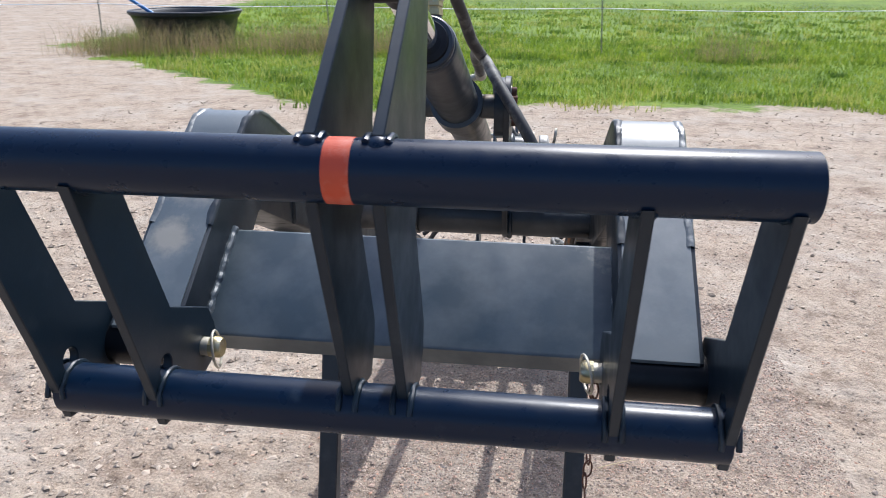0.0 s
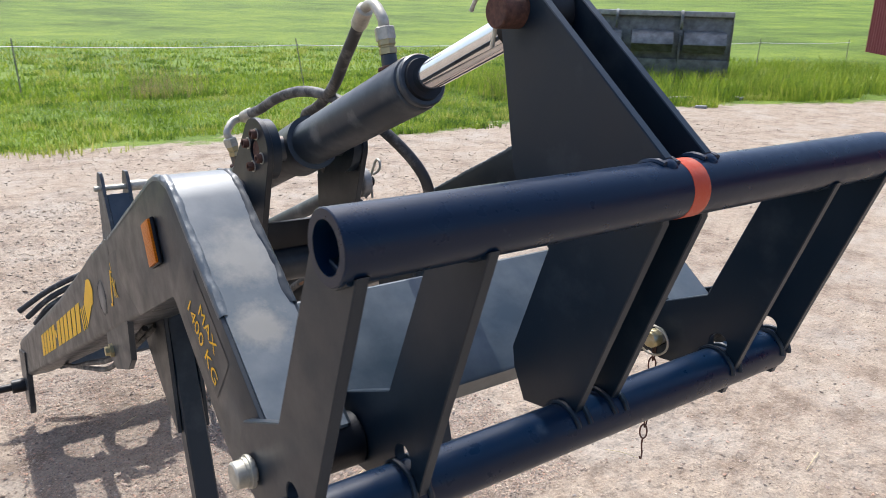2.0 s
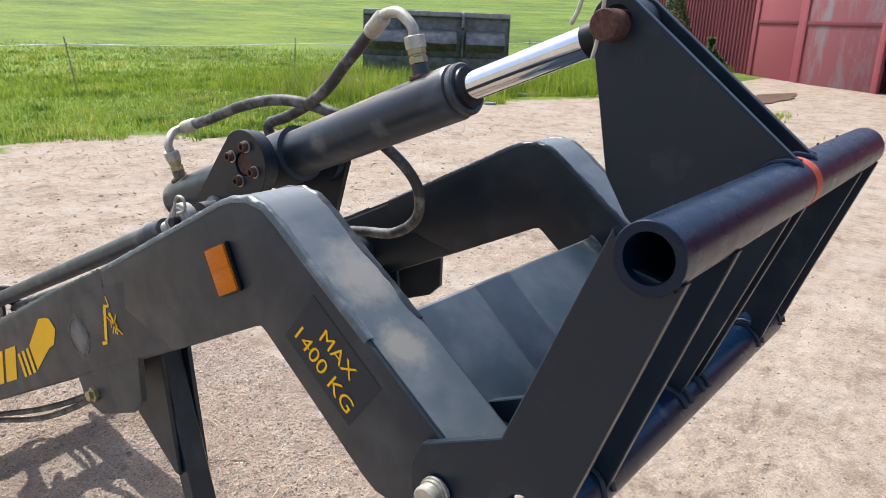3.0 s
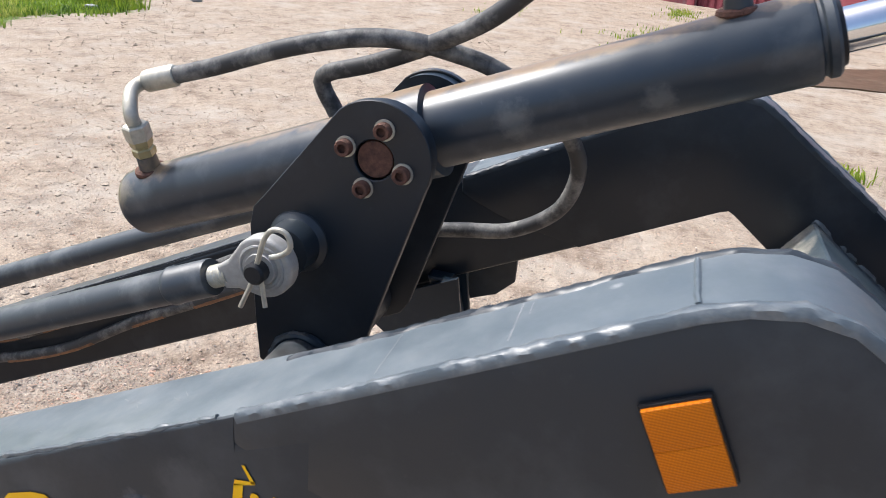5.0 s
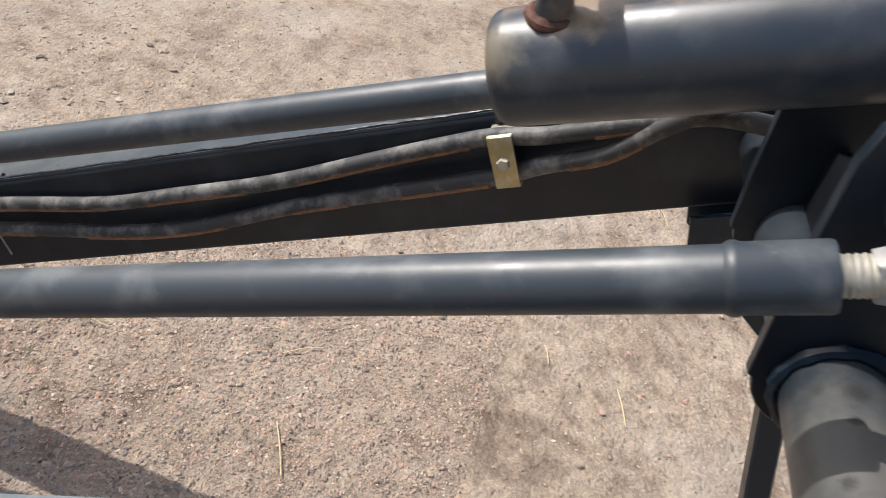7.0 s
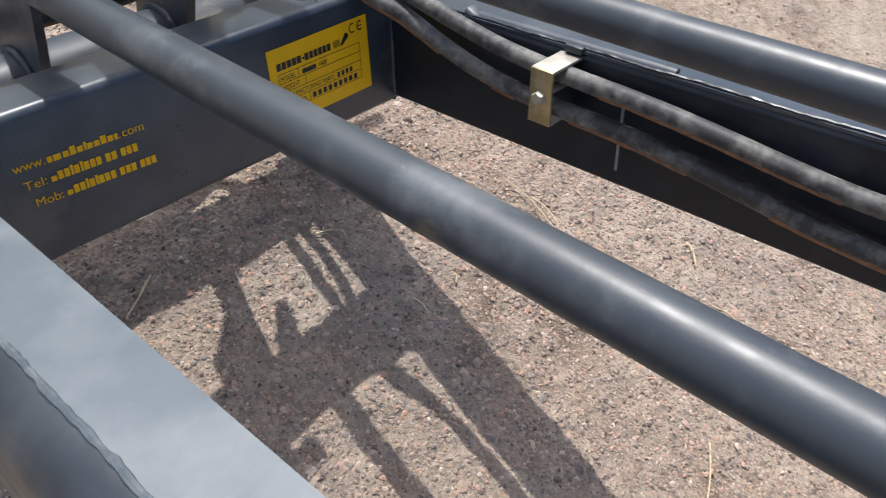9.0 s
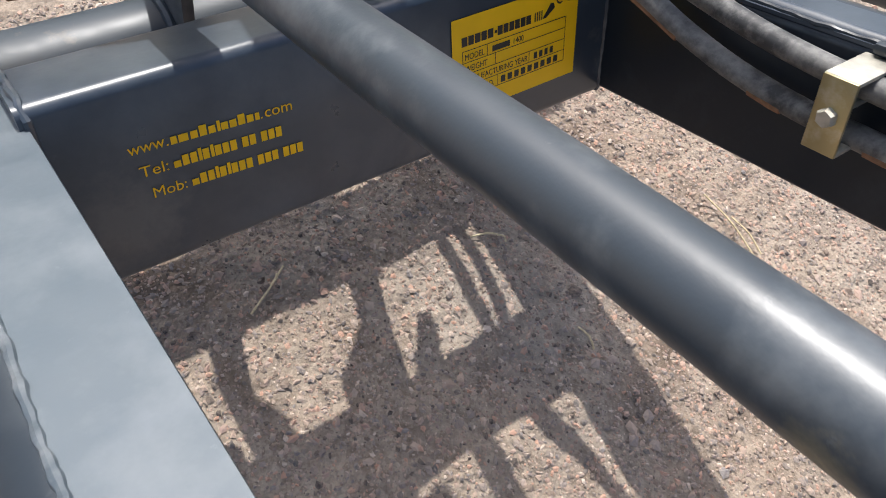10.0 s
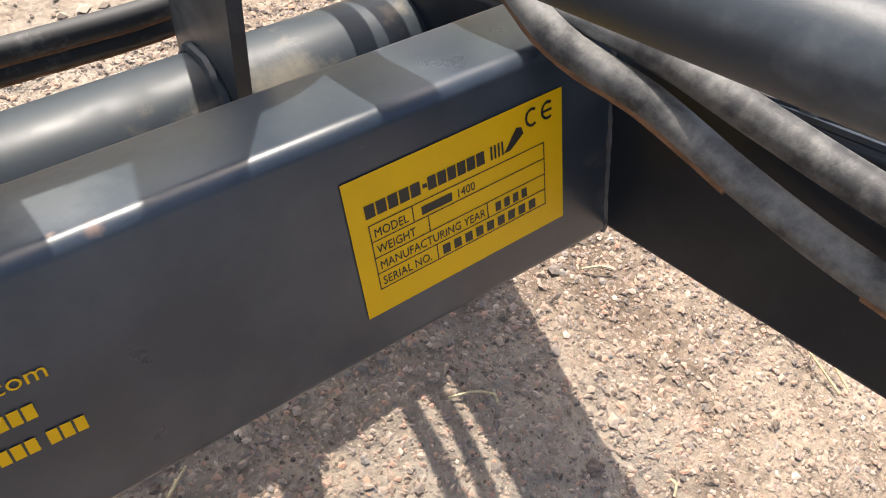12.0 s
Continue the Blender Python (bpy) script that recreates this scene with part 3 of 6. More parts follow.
def build_ground():
    xs, ys = ticks(-2.5, 4.0, 0.06, 2500.0), ticks(-2.0, 10.0, 0.06, 2500.0)
    xs = [v for v in xs if not -2.5 < v < 4.0] + [float(v) for v in np.arange(-2.5, -0.55, 0.025)] + [float(v) for v in np.arange(2.2, 4.0, 0.025)] + [float(v) for v in np.arange(-0.55, 2.2, 0.0075)]
    ys = [v for v in ys if not -2.0 < v < 6.6] + [float(v) for v in np.arange(-2.0, 0.2, 0.025)] + [float(v) for v in np.arange(3.0, 6.6, 0.025)] + [float(v) for v in np.arange(0.2, 3.0, 0.0075)]
    xs, ys = sorted(xs), sorted(ys)
    nx, ny = len(xs), len(ys)
    verts = [(x, y, height_at(x, y)) for y in ys for x in xs]
    faces = [(j * nx + i, j * nx + i + 1, (j + 1) * nx + i + 1, (j + 1) * nx + i) for j in range(ny - 1) for i in range(nx - 1)]
    me = bpy.data.meshes.new("ground")
    me.from_pydata(verts, [], faces)
    at = me.attributes.new("turf", "FLOAT", "POINT")
    at.data.foreach_set("value", [turf_at(x, y) for x, y, _ in verts])
    me.materials.append(GROUND)
    me.shade_smooth()
    ob = new("ground", me)
    return tagged(ob, "pale reddish gravel yard running into a bright green meadow", "ground", kind="structure")


ground = build_ground()


def build_pebbles(count, x0, x1, y0, y1, seed, big, name, label, spare=None, material=PEBBLE):
    """Loose stones lying on the gravel, one joined mesh."""
    rng = np.random.default_rng(seed)
    base = np.array([(0, 0, 0.72), (1, 0, 0.2), (0.3, 0.95, 0.0), (-0.8, 0.6, 0.25), (-0.8, -0.6, 0.12), (0.3, -0.95, 0.25), (0, 0, -0.8)])
    tri = np.array([(0, 1, 2), (0, 2, 3), (0, 3, 4), (0, 4, 5), (0, 5, 1), (6, 2, 1), (6, 3, 2), (6, 4, 3), (6, 5, 4), (6, 1, 5)])
    size = np.clip(rng.lognormal(math.log(big), 0.55, count), big * 0.45, big * 3.0)
    x, y = rng.uniform(x0, x1, count), rng.uniform(y0, y1, count)
    if spare:
        out = (x < spare[0]) | (x > spare[1]) | (y < spare[2]) | (y > spare[3])
        x, y, size = x[out], y[out], size[out]
        count = len(x)
    turn = rng.uniform(0, 2 * math.pi, count)
    jit = base[None] * (1 + rng.uniform(-0.42, 0.42, (count, 7, 1)))
    sc = size[:, None] * np.stack([rng.uniform(0.75, 1.25, count), rng.uniform(0.6, 1.0, count), rng.uniform(0.55, 0.95, count)], 1)
    p = jit * sc[:, None]
    c, s = np.cos(turn)[:, None], np.sin(turn)[:, None]
    px, py = p[..., 0] * c - p[..., 1] * s + x[:, None], p[..., 0] * s + p[..., 1] * c + y[:, None]
    h = np.array([height_at(a, b) for a, b in zip(x, y)])
    pz = p[..., 2] + (h + size * 0.12)[:, None]
    verts = np.stack([px, py, pz], -1).reshape(-1, 3)
    faces = (tri[None] + 7 * np.arange(count)[:, None, None]).reshape(-1, 3)
    me = bpy.data.meshes.new(name)
    me.from_pydata(verts.tolist(), [], faces.tolist())
    me.materials.append(material)
    return tagged(new(name, me), label, "gravel", kind="stuff")


build_pebbles(150000, -0.45, 1.25, 1.15, 2.95, 3, 0.0018, "gravel_stones", "small angular pinkish and grey stones loose on the yard")
build_pebbles(3600, -0.6, 1.4, 1.3, 2.9, 9, 0.0034, "gravel_stones", "rounded pink, orange and grey stones in the gravel")
build_pebbles(60000, -2.2, 4.5, -0.4, 5.2, 4, 0.0027, "gravel_stones", "scattered small stones on the trodden gravel", (-0.4, 1.3, 1.1, 2.9))


build_pebbles(30000, -4.2, 0.6, -1.4, 6.2, 14, 0.0058, "dry_clods", "dry beige clods on the trodden side of the yard", (-0.6, 1.4, 1.0, 3.0), CLOD)
build_pebbles(16000, -5.0, 10.0, 2.6, 8.4, 12, 0.0062, "dry_clods", "small dry clods strewn over the yard", (-0.6, 1.4, 1.0, 3.0), CLOD)


def build_blades(name, spots, height, width, material, label, seed):
    """Upright bent grass blades, joined: spots are (x, y)."""
    rng = np.random.default_rng(seed)
    n = len(spots)
    sp = np.array(spots)
    h = height * rng.uniform(0.45, 1.25, n)
    w = width * rng.uniform(0.6, 1.3, n)
    a = rng.uniform(0, 2 * math.pi, n)
    lean = h * rng.uniform(0.1, 0.65, n)
    la = rng.uniform(0, 2 * math.pi, n)
    dx, dy = np.cos(a) * w / 2, np.sin(a) * w / 2
    lx, ly = np.cos(la) * lean, np.sin(la) * lean
    z = np.zeros(n)
    v = np.stack([
        np.stack([sp[:, 0] - dx, sp[:, 1] - dy, z - 0.02], 1), np.stack([sp[:, 0] + dx, sp[:, 1] + dy, z - 0.02], 1),
        np.stack([sp[:, 0] + dx * 0.7 + lx * 0.35, sp[:, 1] + dy * 0.7 + ly * 0.35, h * 0.6], 1),
        np.stack([sp[:, 0] - dx * 0.7 + lx * 0.35, sp[:, 1] - dy * 0.7 + ly * 0.35, h * 0.6], 1),
        np.stack([sp[:, 0] + lx, sp[:, 1] + ly, h], 1)], 1).reshape(-1, 3)
    k = np.arange(n)[:, None] * 5
    quads = (k + np.array([[0, 1, 2, 3]])).tolist()
    tris = (k + np.array([[3, 2, 4]])).tolist()
    me = bpy.data.meshes.new(name)
    me.from_pydata(v.tolist(), [], quads + tris)
    me.materials.append(material)
    return tagged(new(name, me), label, "grass", kind="stuff")


def scatter(count, x0, x1, y0, y1, seed, least=0.5, power=1.0, clump=0.0):
    rng = np.random.default_rng(seed)
    out = []
    while len(out) < count:
        x = rng.uniform(x0, x1)
        y = y0 + (y1 - y0) * rng.uniform(0, 1) ** power
        if turf_at(x, y) + 0.45 * noise.noise(Vector((x * 1.1, y * 1.1, 7))) < least:
            continue
        if clump and noise.noise(Vector((x * 0.8, y * 0.8, 11))) < clump * rng.uniform(-1, 1):
            continue
        out.append((x, y))
    return out


build_blades("meadow_grass", scatter(100000, -9, 16, 7.9, 17.0, 21, 0.5, 1.5), 0.065, 0.012, BLADES, "lush green meadow grass along the yard's edge", 5)
build_blades("meadow_grass", scatter(52000, -14, 30, 13.0, 60.0, 22, 0.6, 1.9), 0.12, 0.030, BLADES, "bright green pasture grass behind the fence", 6)
build_blades("tall_grass", scatter(16000, 8.5, 24.0, 7.6, 13.0, 23, 0.5, 1.0, 0.6), 0.44, 0.016, BLADES, "tall rank green grass beside the barn and bucket", 7)


def tufts(centres, seed):
    """Spots gathered round a few centres: (x, y, reach, count)."""
    rng = np.random.default_rng(seed)
    return [(rng.normal(x, reach), rng.normal(y, reach * 0.6)) for x, y, reach, count in centres for k in range(count)]


def weed_clumps(count, x0, x1, y0, y1, seed):
    """Centres of broad darker clumps strewn over the turf, thicker towards the yard."""
    return [(x, y, 0.10 + 0.16 * ((k * 37) % 11) / 10, 46) for k, (x, y) in enumerate(scatter(count, x0, x1, y0, y1, seed, 0.45, 1.6))]


WEEDS = blade_stuff("meadow_weeds", [(0.05, (0.055, 0.105, 0.018)), (0.5, (0.13, 0.22, 0.028)), (0.95, (0.26, 0.34, 0.05))])
FLOWERS = blade_stuff("seeding_grass", [(0.05, (0.26, 0.30, 0.06)), (0.5, (0.44, 0.46, 0.10)), (0.95, (0.52, 0.48, 0.20))])
build_blades("meadow_weeds", tufts(weed_clumps(330, -9, 18, 7.9, 26.0, 41), 42), 0.085, 0.026, WEEDS, "dark broad-leaved weeds in clumps over the meadow", 43)
build_blades("seeding_grass", tufts(weed_clumps(420, -9, 18, 8.4, 30.0, 44), 45), 0.12, 0.016, FLOWERS, "pale yellow-green seeding grass in tufts", 46)
build_blades("dry_grass", tufts([(-6.4, 13.2, 0.8, 1500), (-7.6, 12.8, 0.5, 800), (-4.4, 13.6, 0.6, 900), (-3.3, 13.5, 0.7, 1100), (-2.0, 14.0, 0.4, 350), (3.2, 13.2, 0.4, 260), (9.5, 10.6, 0.6, 500)], 24), 0.52, 0.007, DRY, "tufts of brownish seeding grass in the meadow", 8)


# ---- the loader ----
XC = 0.0375                       # middle plane
ARM_IN, ARM_OUT = 0.2855, 0.3815  # arm faces from the middle plane


def top_z(y):
    return 1.1905 - 0.486 * (y - 0.884)


def low_z(y):
    return 1.199 - 0.4845 * (y - 0.503)


loader = thing("front_loader", (XC, 1.3, 0.0), "dark anthracite painted steel loader frame standing on its legs on gravel", "loader")


def splay(bm, dx):
    """Lean an arm's straight part sideways towards its rear end."""
    for v in bm.verts:
        v.co.x += dx * (v.co.y - 0.87) / 1.3
    return bm


def edge_weld(path, x, side):
    """A flat ragged weld along the edge at x of a bent top plate; side: which way is outwards."""
    pts = []
    for (y0, z0), (y1, z1) in zip(path, path[1:]):
        n = max(1, int(math.hypot(y1 - y0, z1 - z0) / 0.005))
        pts += [(y0 + (y1 - y0) * k / n, z0 + (z1 - z0) * k / n) for k in range(n)]
    pts.append(path[-1])
    bm = bmesh.new()
    rows = []
    for i, (y, z) in enumerate(pts):
        (ya, za), (yb, zb) = pts[max(i - 1, 0)], pts[min(i + 1, len(pts) - 1)]
        n = Vector((0, za - zb, yb - ya)).normalized()
        if n.z < 0:
            n = -n
        wide = 0.012 + 0.0050 * noise.noise(Vector((y * 28, z * 28, x * 9)))
        row = []
        for k, (off, up) in enumerate(((wide, -0.0010), (wide * 0.78, 0.0012), (wide * 0.45, 0.0020), (0.0022, 0.0012), (0.0, -0.0016), (-0.0005, -0.0065))):
            j = 0.0013 * noise.noise(Vector((y * 130, z * 130, k * 1.7))) + 0.0011 * noise.noise(Vector((y * 330, z * 330, k * 2.3)))
            row.append(bm.verts.new(Vector((x - side * off, y, z)) + n * (up + (j if 0 < k < 5 else 0.0))))
        rows.append(row)
    for p, q in zip(rows, rows[1:]):
        for i in range(5):
            bm.faces.new((p[i], p[i + 1], q[i + 1], q[i]))
    bmesh.ops.recalc_face_normals(bm, faces=bm.faces[:])
    return bm


def taper(y):
    """The rounded outer edge starts narrow behind the knee and widens to the rear."""
    return max(0.10, min(1.0, (y - 1.0) / 0.55))


def top_strip(side, crest):
    """Upper face of the straight part, up to its rounded outer edge."""
    bm = bmesh.new()
    rows = []
    for y in np.arange(0.872, 2.60, 0.024):
        z = crest(y) - 0.0054
        xa, xb = XC + side * (ARM_IN - 0.003), XC + side * (ARM_OUT - 0.037 * taper(y))
        rows.append([bm.verts.new(p) for p in ((xa, y, z), (xb, y, z), (xb, y, z - 0.004), (xa, y, z - 0.004))])
    for p, q in zip(rows, rows[1:]):
        for k in range(4):
            bm.faces.new((p[k], p[(k + 1) % 4], q[(k + 1) % 4], q[k]))
    bm.faces.new(rows[0])
    bm.faces.new(rows[-1][::-1])
    bmesh.ops.recalc_face_normals(bm, faces=bm.faces[:])
    return bm


def weld_slope(side, crest):
    """A wide uneven weld rounding off the outer top edge of the straight part."""
    bm = bmesh.new()
    rows = []
    for y in np.arange(0.8843, 2.59, 0.006):
        row = []
        f = taper(y)
        for off, drop in ((0.040, 0.0062), (0.0362, 0.0047), (0.030, 0.0060), (0.020, 0.0086), (0.009, 0.0168), (0.0002, 0.0385)):
            p = Vector((off * 40, y * 55, 0.0))
            k = (0.0007 if off < 0.03 else 0.0003) * (noise.noise(p) + 0.6 * noise.noise(p * 2.7))
            row.append(bm.verts.new((XC + side * (ARM_OUT - off * f), y, crest(y) - 0.0054 - (drop - 0.005) * f + k)))
        row.append(bm.verts.new((XC + side * ARM_OUT, y, crest(y) - 0.060)))
        rows.append(row)
    for p, q in zip(rows, rows[1:]):
        for i in range(6):
            bm.faces.new((p[i], p[i + 1], q[i + 1], q[i]))
    bmesh.ops.recalc_face_normals(bm, faces=bm.faces[:])
    return bm


def arm_tube(side):
    """The straight rear part: a box section with a widely rounded outer top edge."""
    def corner(x, z, r, a0):
        return [(x + r * math.cos(radians(a)), z + r * math.sin(radians(a))) for a in np.linspace(a0, a0 - 90, 6)]

    bm = bmesh.new()
    rows = []
    for y in np.linspace(0.66, 2.60, 30):
        hi, lo, x0, x1 = top_z(y) - 0.0070, low_z(y), ARM_IN - 0.005, ARM_OUT + 0.0003
        sec = corner(x0 + 0.010, hi - 0.010, 0.010, 180) + corner(x1 - 0.034, hi - 0.034, 0.034, 90) + corner(x1 - 0.010, lo + 0.010, 0.010, 0) + corner(x0 + 0.007, lo + 0.007, 0.007, -90)
        rows.append([bm.verts.new((XC + side * x, y, z)) for x, z in sec])
    n = len(rows[0])
    for p, q in zip(rows, rows[1:]):
        for i in range(n):
            bm.faces.new((p[i], p[(i + 1) % n], q[(i + 1) % n], q[i]))
    bm.faces.new(rows[0])
    bm.faces.new(rows[-1][::-1])
    return bm


def arm(side):
    """side -1 or +1: a bent box arm with weld beads on its edges."""
    a, b = XC + side * (ARM_IN - (0.008 if side > 0 else 0.0)), XC + side * (ARM_OUT - (0.003 if side > 0 else 0.0))
    out = 0.008     # how far the arm has spread at its rear end
    crest = top_z

    outline = [(0.887, 1.1825), (0.60, 1.3325), (0.575, 1.3455), (0.55, 1.355), (0.52, 1.3595), (0.49, 1.355), (0.465, 1.339), (0.43, 1.313), (0.32, 1.235), (0.186, 1.137),
               (0.190, 1.118), (0.215, 1.078), (0.245, 1.058), (0.275, 1.048), (0.305, 1.052), (0.325, 1.064), (0.42, 1.139), (0.492, 1.195), (0.501, 1.200), (0.513, 1.196), (0.697, low_z(0.697)), (0.760, 1.117), (0.825, 1.133), (0.872, 1.152), (0.886, 1.160)]
    # the far arm's shade comes from its darker coat
    coat = PAINT if side < 0 else PAINT_SHADED
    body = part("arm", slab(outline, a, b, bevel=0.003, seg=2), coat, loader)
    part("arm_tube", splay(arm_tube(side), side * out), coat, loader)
    # the top strip between the side plates
    cap = [(0.884, 1.1850), (0.60, 1.3335), (0.575, 1.3465), (0.55, 1.356), (0.52, 1.361), (0.49, 1.3565), (0.464, 1.3405), (0.429, 1.3145), (0.319, 1.2365), (0.184, 1.1385)]
    bm = bmesh.new()
    lo, hi = min(a, b) + 0.006, max(a, b) - 0.006
    rows = [[bm.verts.new((x, y, z)) for x in (lo, hi)] for y, z in cap]
    for p, q in zip(rows, rows[1:]):
        bm.faces.new((p[0], p[1], q[1], q[0]))
    ex = bmesh.ops.extrude_face_region(bm, geom=bm.faces[:])
    bmesh.ops.translate(bm, vec=(0, 0, -0.004), verts=[g for g in ex["geom"] if isinstance(g, bmesh.types.BMVert)])
    part("top_plate", bm, PAINT_LIT_TOP, body, "weathered grey top plate, painted paler for the sky light on it")
    part("weld_bead", edge_weld(cap[:-1], b, side), WELD, body, "ragged painted weld along the edge")
    part("weld_bead", edge_weld(cap[:-1], a, -side), PAINT, body, "ragged painted weld along the edge")
    # scratches and a cross seam in the paint of the top plate
    if side < 0:
        for y, x0, x1, w in ((0.779, -0.326, -0.264, 0.0006), (0.687, -0.322, -0.262, 0.0007), (0.680, -0.284, -0.263, 0.0005)):
            z = 1.185 + (0.884 - y) * 0.5229 + 0.0006
            bm = bmesh.new()
            bm.faces.new([bm.verts.new(p) for p in ((x0, y + w, z - w * 0.52), (x1, y + w * 2.2, z - w * 1.14), (x1, y + w * 1.2, z - w * 0.62), (x0, y, z))])
            part("scratch", bm, SCRATCH, body, "pale scratch in the paint")
        for y, xm, dy, w in ((1.042, -0.271, 0.006, 0.0011), (1.023, -0.281, 0.009, 0.0009), (1.016, -0.289, 0.004, 0.0010), (0.972, -0.292, 0.006, 0.0013), (0.966, -0.285, 0.004, 0.0010), (1.12, -0.300, 0.008, 0.0008), (1.21, -0.286, 0.005, 0.0012)):
            bm = bmesh.new()
            ends = [(xm - 0.005, y - dy), (xm + 0.004, y + dy), (xm + 0.004 + w, y + dy), (xm - 0.005 + w * 1.6, y - dy)]
            bm.faces.new([bm.verts.new((x, q, crest(q) - 0.0049)) for x, q in ends])
            part("scratch", bm, FAINT, body, "faint scuff in the paint")
        part("seam", bead([(x, 0.576, 1.3465) for x in (lo + 0.006, (lo + hi) / 2, hi - 0.006)], 0.0022), PAINT_LIT_TOP, body)
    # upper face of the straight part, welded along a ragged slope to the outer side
    # paler skin stands in for sky light, strongest on the near arm
    skin = PAINT_LIT_TOP if side < 0 else PAINT_BEAM
    part("top_face", splay(top_strip(side, crest), side * out), skin, body, "weathered grey upper face, painted paler for the sky light on it", smooth=0)
    part("weld_slope", splay(weld_slope(side, crest), side * out), PAINT, body, "uneven painted weld seam")
    if side > 0:
        edge = [(XC + ARM_IN + 0.001 + 0.002 * math.sin(k * 2.3), y, crest(y) - 0.0050) for k, y in enumerate(np.arange(0.95, 2.56, 0.05))]
        part("weld_bead", splay(bead(edge, 0.0028, 0.004, 0.2), out), PAINT_SHADED, body, "painted weld along the edge")
        # broad flat weld on the inner edge, ending in a lump
        edge = [(XC + ARM_IN + 0.008, y, crest(y) - 0.0075) for y in np.arange(1.98, 2.241, 0.02)]
        # paler coat carries the sky light caught on this rounded edge
        part("weld_bead", splay(sweep([Vector(p) for p in edge], 0.0085, 12, 0.10, flat=0.6), out), PAINT_BEAM, body, "weld painted paler where the sky lights its edge")
        part("weld_lump", splay(block((XC + ARM_IN + 0.008, 2.232, crest(2.232) - 0.006), (0.020, 0.030, 0.012), bevel=0.0055, seg=3), out), PAINT_ROD, body)
        # pale scratch down the inner face
        part("pale_scratch", sweep([(0.3137, 2.001, 0.593), (0.3134, 1.984, 0.557), (0.3135, 1.966, 0.522)], 0.0016, 6, 0.3), SCRATCH, body, "pale scratch down the inner face")
    else:
        edge = [(XC - (ARM_OUT - 0.037 * taper(y)) + 0.0006 * math.sin(k * 2.3), y, crest(y) - 0.0056) for k, y in enumerate(np.arange(0.90, 2.56, 0.03))]
        part("weld_bead", splay(bead(edge, 0.0030, 0.004, 0.45), -out), WELD, body, "ragged painted weld along the edge")
    # pin sleeve at the foot
    part("pin_sleeve", rod((a - side * 0.012, 0.203, 1.106), (b + side * 0.008, 0.203, 1.106), 0.031, seg=32), BLACK, body)
    # parking leg under the arm
    lx = XC + side * 0.2725
    shin = [(0.886, 1.02), (0.922, 1.02), (0.616, 0.0), (0.578, 0.0)]
    leg = part("parking_leg", slab(shin, lx - 0.021, lx + 0.021, bevel=0.003), PAINT_DARK, loader)
    gus = [(0.87, low_z(0.87) + 0.01), (1.02, low_z(1.02) + 0.01), (1.01, low_z(1.01) - 0.03), (0.885, 0.83), (0.845, 0.80), (0.835, 0.80)]
    part("gusset", slab(gus, lx - 0.030, lx - 0.022), PAINT_DARK, leg)
    part("gusset", slab(gus, lx + 0.022, lx + 0.030), PAINT_DARK, leg)
    part("foot", block((lx, 0.597, 0.010), (0.09, 0.09, 0.012), bevel=0.002), PAINT_DARK, leg)
    lug = [(0.80, low_z(0.80) + 0.005), (0.99, low_z(0.99) + 0.005), (0.985, 0.925), (0.93, 0.915), (0.83, 0.955), (0.80, 0.985)]
    part("bracket", slab(lug, b - side * 0.012, b - side * 0.002), PAINT, body)
    part("bracket_bolt", lathe((b - side * 0.004, 0.945, 0.948), (side, 0, 0), [(0.013, 0.0), (0.013, 0.008), (0.009, 0.009), (0.009, 0.016)], 6), YZINC, body)
    # lower linkage plate and pin at the rear end
    bx = XC + side * (ARM_OUT - 0.012 + out)
    drop = [(2.44, low_z(2.44) + 0.09), (2.62, low_z(2.62) + 0.12), (2.64, 0.16), (2.60, 0.075), (2.53, 0.06), (2.50, 0.10)]
    part("link_plate", slab(drop, bx, bx + side * 0.02, bevel=0.002), PAINT, body)
    part("link_pin", lathe((bx + side * 0.02, 2.575, 0.165), (side, 0, 0), [(0.026, 0), (0.026, 0.045), (0.014, 0.046), (0.014, 0.145), (0.012, 0.15)], 20), BLACK, body, "black steel linkage pin")
    part("pivot_boss", lathe((b - side * 0.002, 0.972, 1.045), (side, 0, 0), [(0.033, 0), (0.031, 0.003), (0.027, 0.0042), (0.012, 0.0044)], 28), PAINT, body)
    part("weld_ring", ring_bead((b - side * 0.0015, 0.972, 1.045), (1, 0, 0), 0.032, 0.0036), PAINT, body)
    return body


arm_near = arm(-1)
arm_far = arm(1)

# front beam: a rectangular section laid along the front legs
front = [(0.388, 1.204), (0.250, 1.104), (0.2475, 1.100), (0.262, 1.072), (0.272, 1.069), (0.440, 1.128), (0.441, 1.135), (0.393, 1.204)]
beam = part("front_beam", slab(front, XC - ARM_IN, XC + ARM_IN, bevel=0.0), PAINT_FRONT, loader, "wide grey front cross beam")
for s in (-1, 1):
    x = XC + s * (ARM_IN - 0.003)
    part("weld_bead", bead([(x, 0.252, 1.106), (x, 0.388, 1.207), (x, 0.43, 1.15)], 0.0055), WELD, beam)

# pivot tube of the bell crank and its bearings
pivot = part("pivot_tube", rod((XC - ARM_IN, 0.962, 1.052), (XC + ARM_IN, 0.962, 1.052), 0.036, seg=36), PAINT_PIVOT, loader, "dusty grey pivot tube with dark drips")
for x in (-0.180, -0.171, XC + 0.22):
    part("grease_nipple", lathe((x, 0.948, 1.086), (0, -0.35, 0.94), [(0.005, 0), (0.005, 0.006), (0.003, 0.008), (0.0038, 0.013), (0.002, 0.016)], 8), YZINC, pivot)

# rear beam, square to the arms
UPB, ALONG = Vector((0, 0.437, 0.8995)), Vector((0, 0.8995, -0.437))
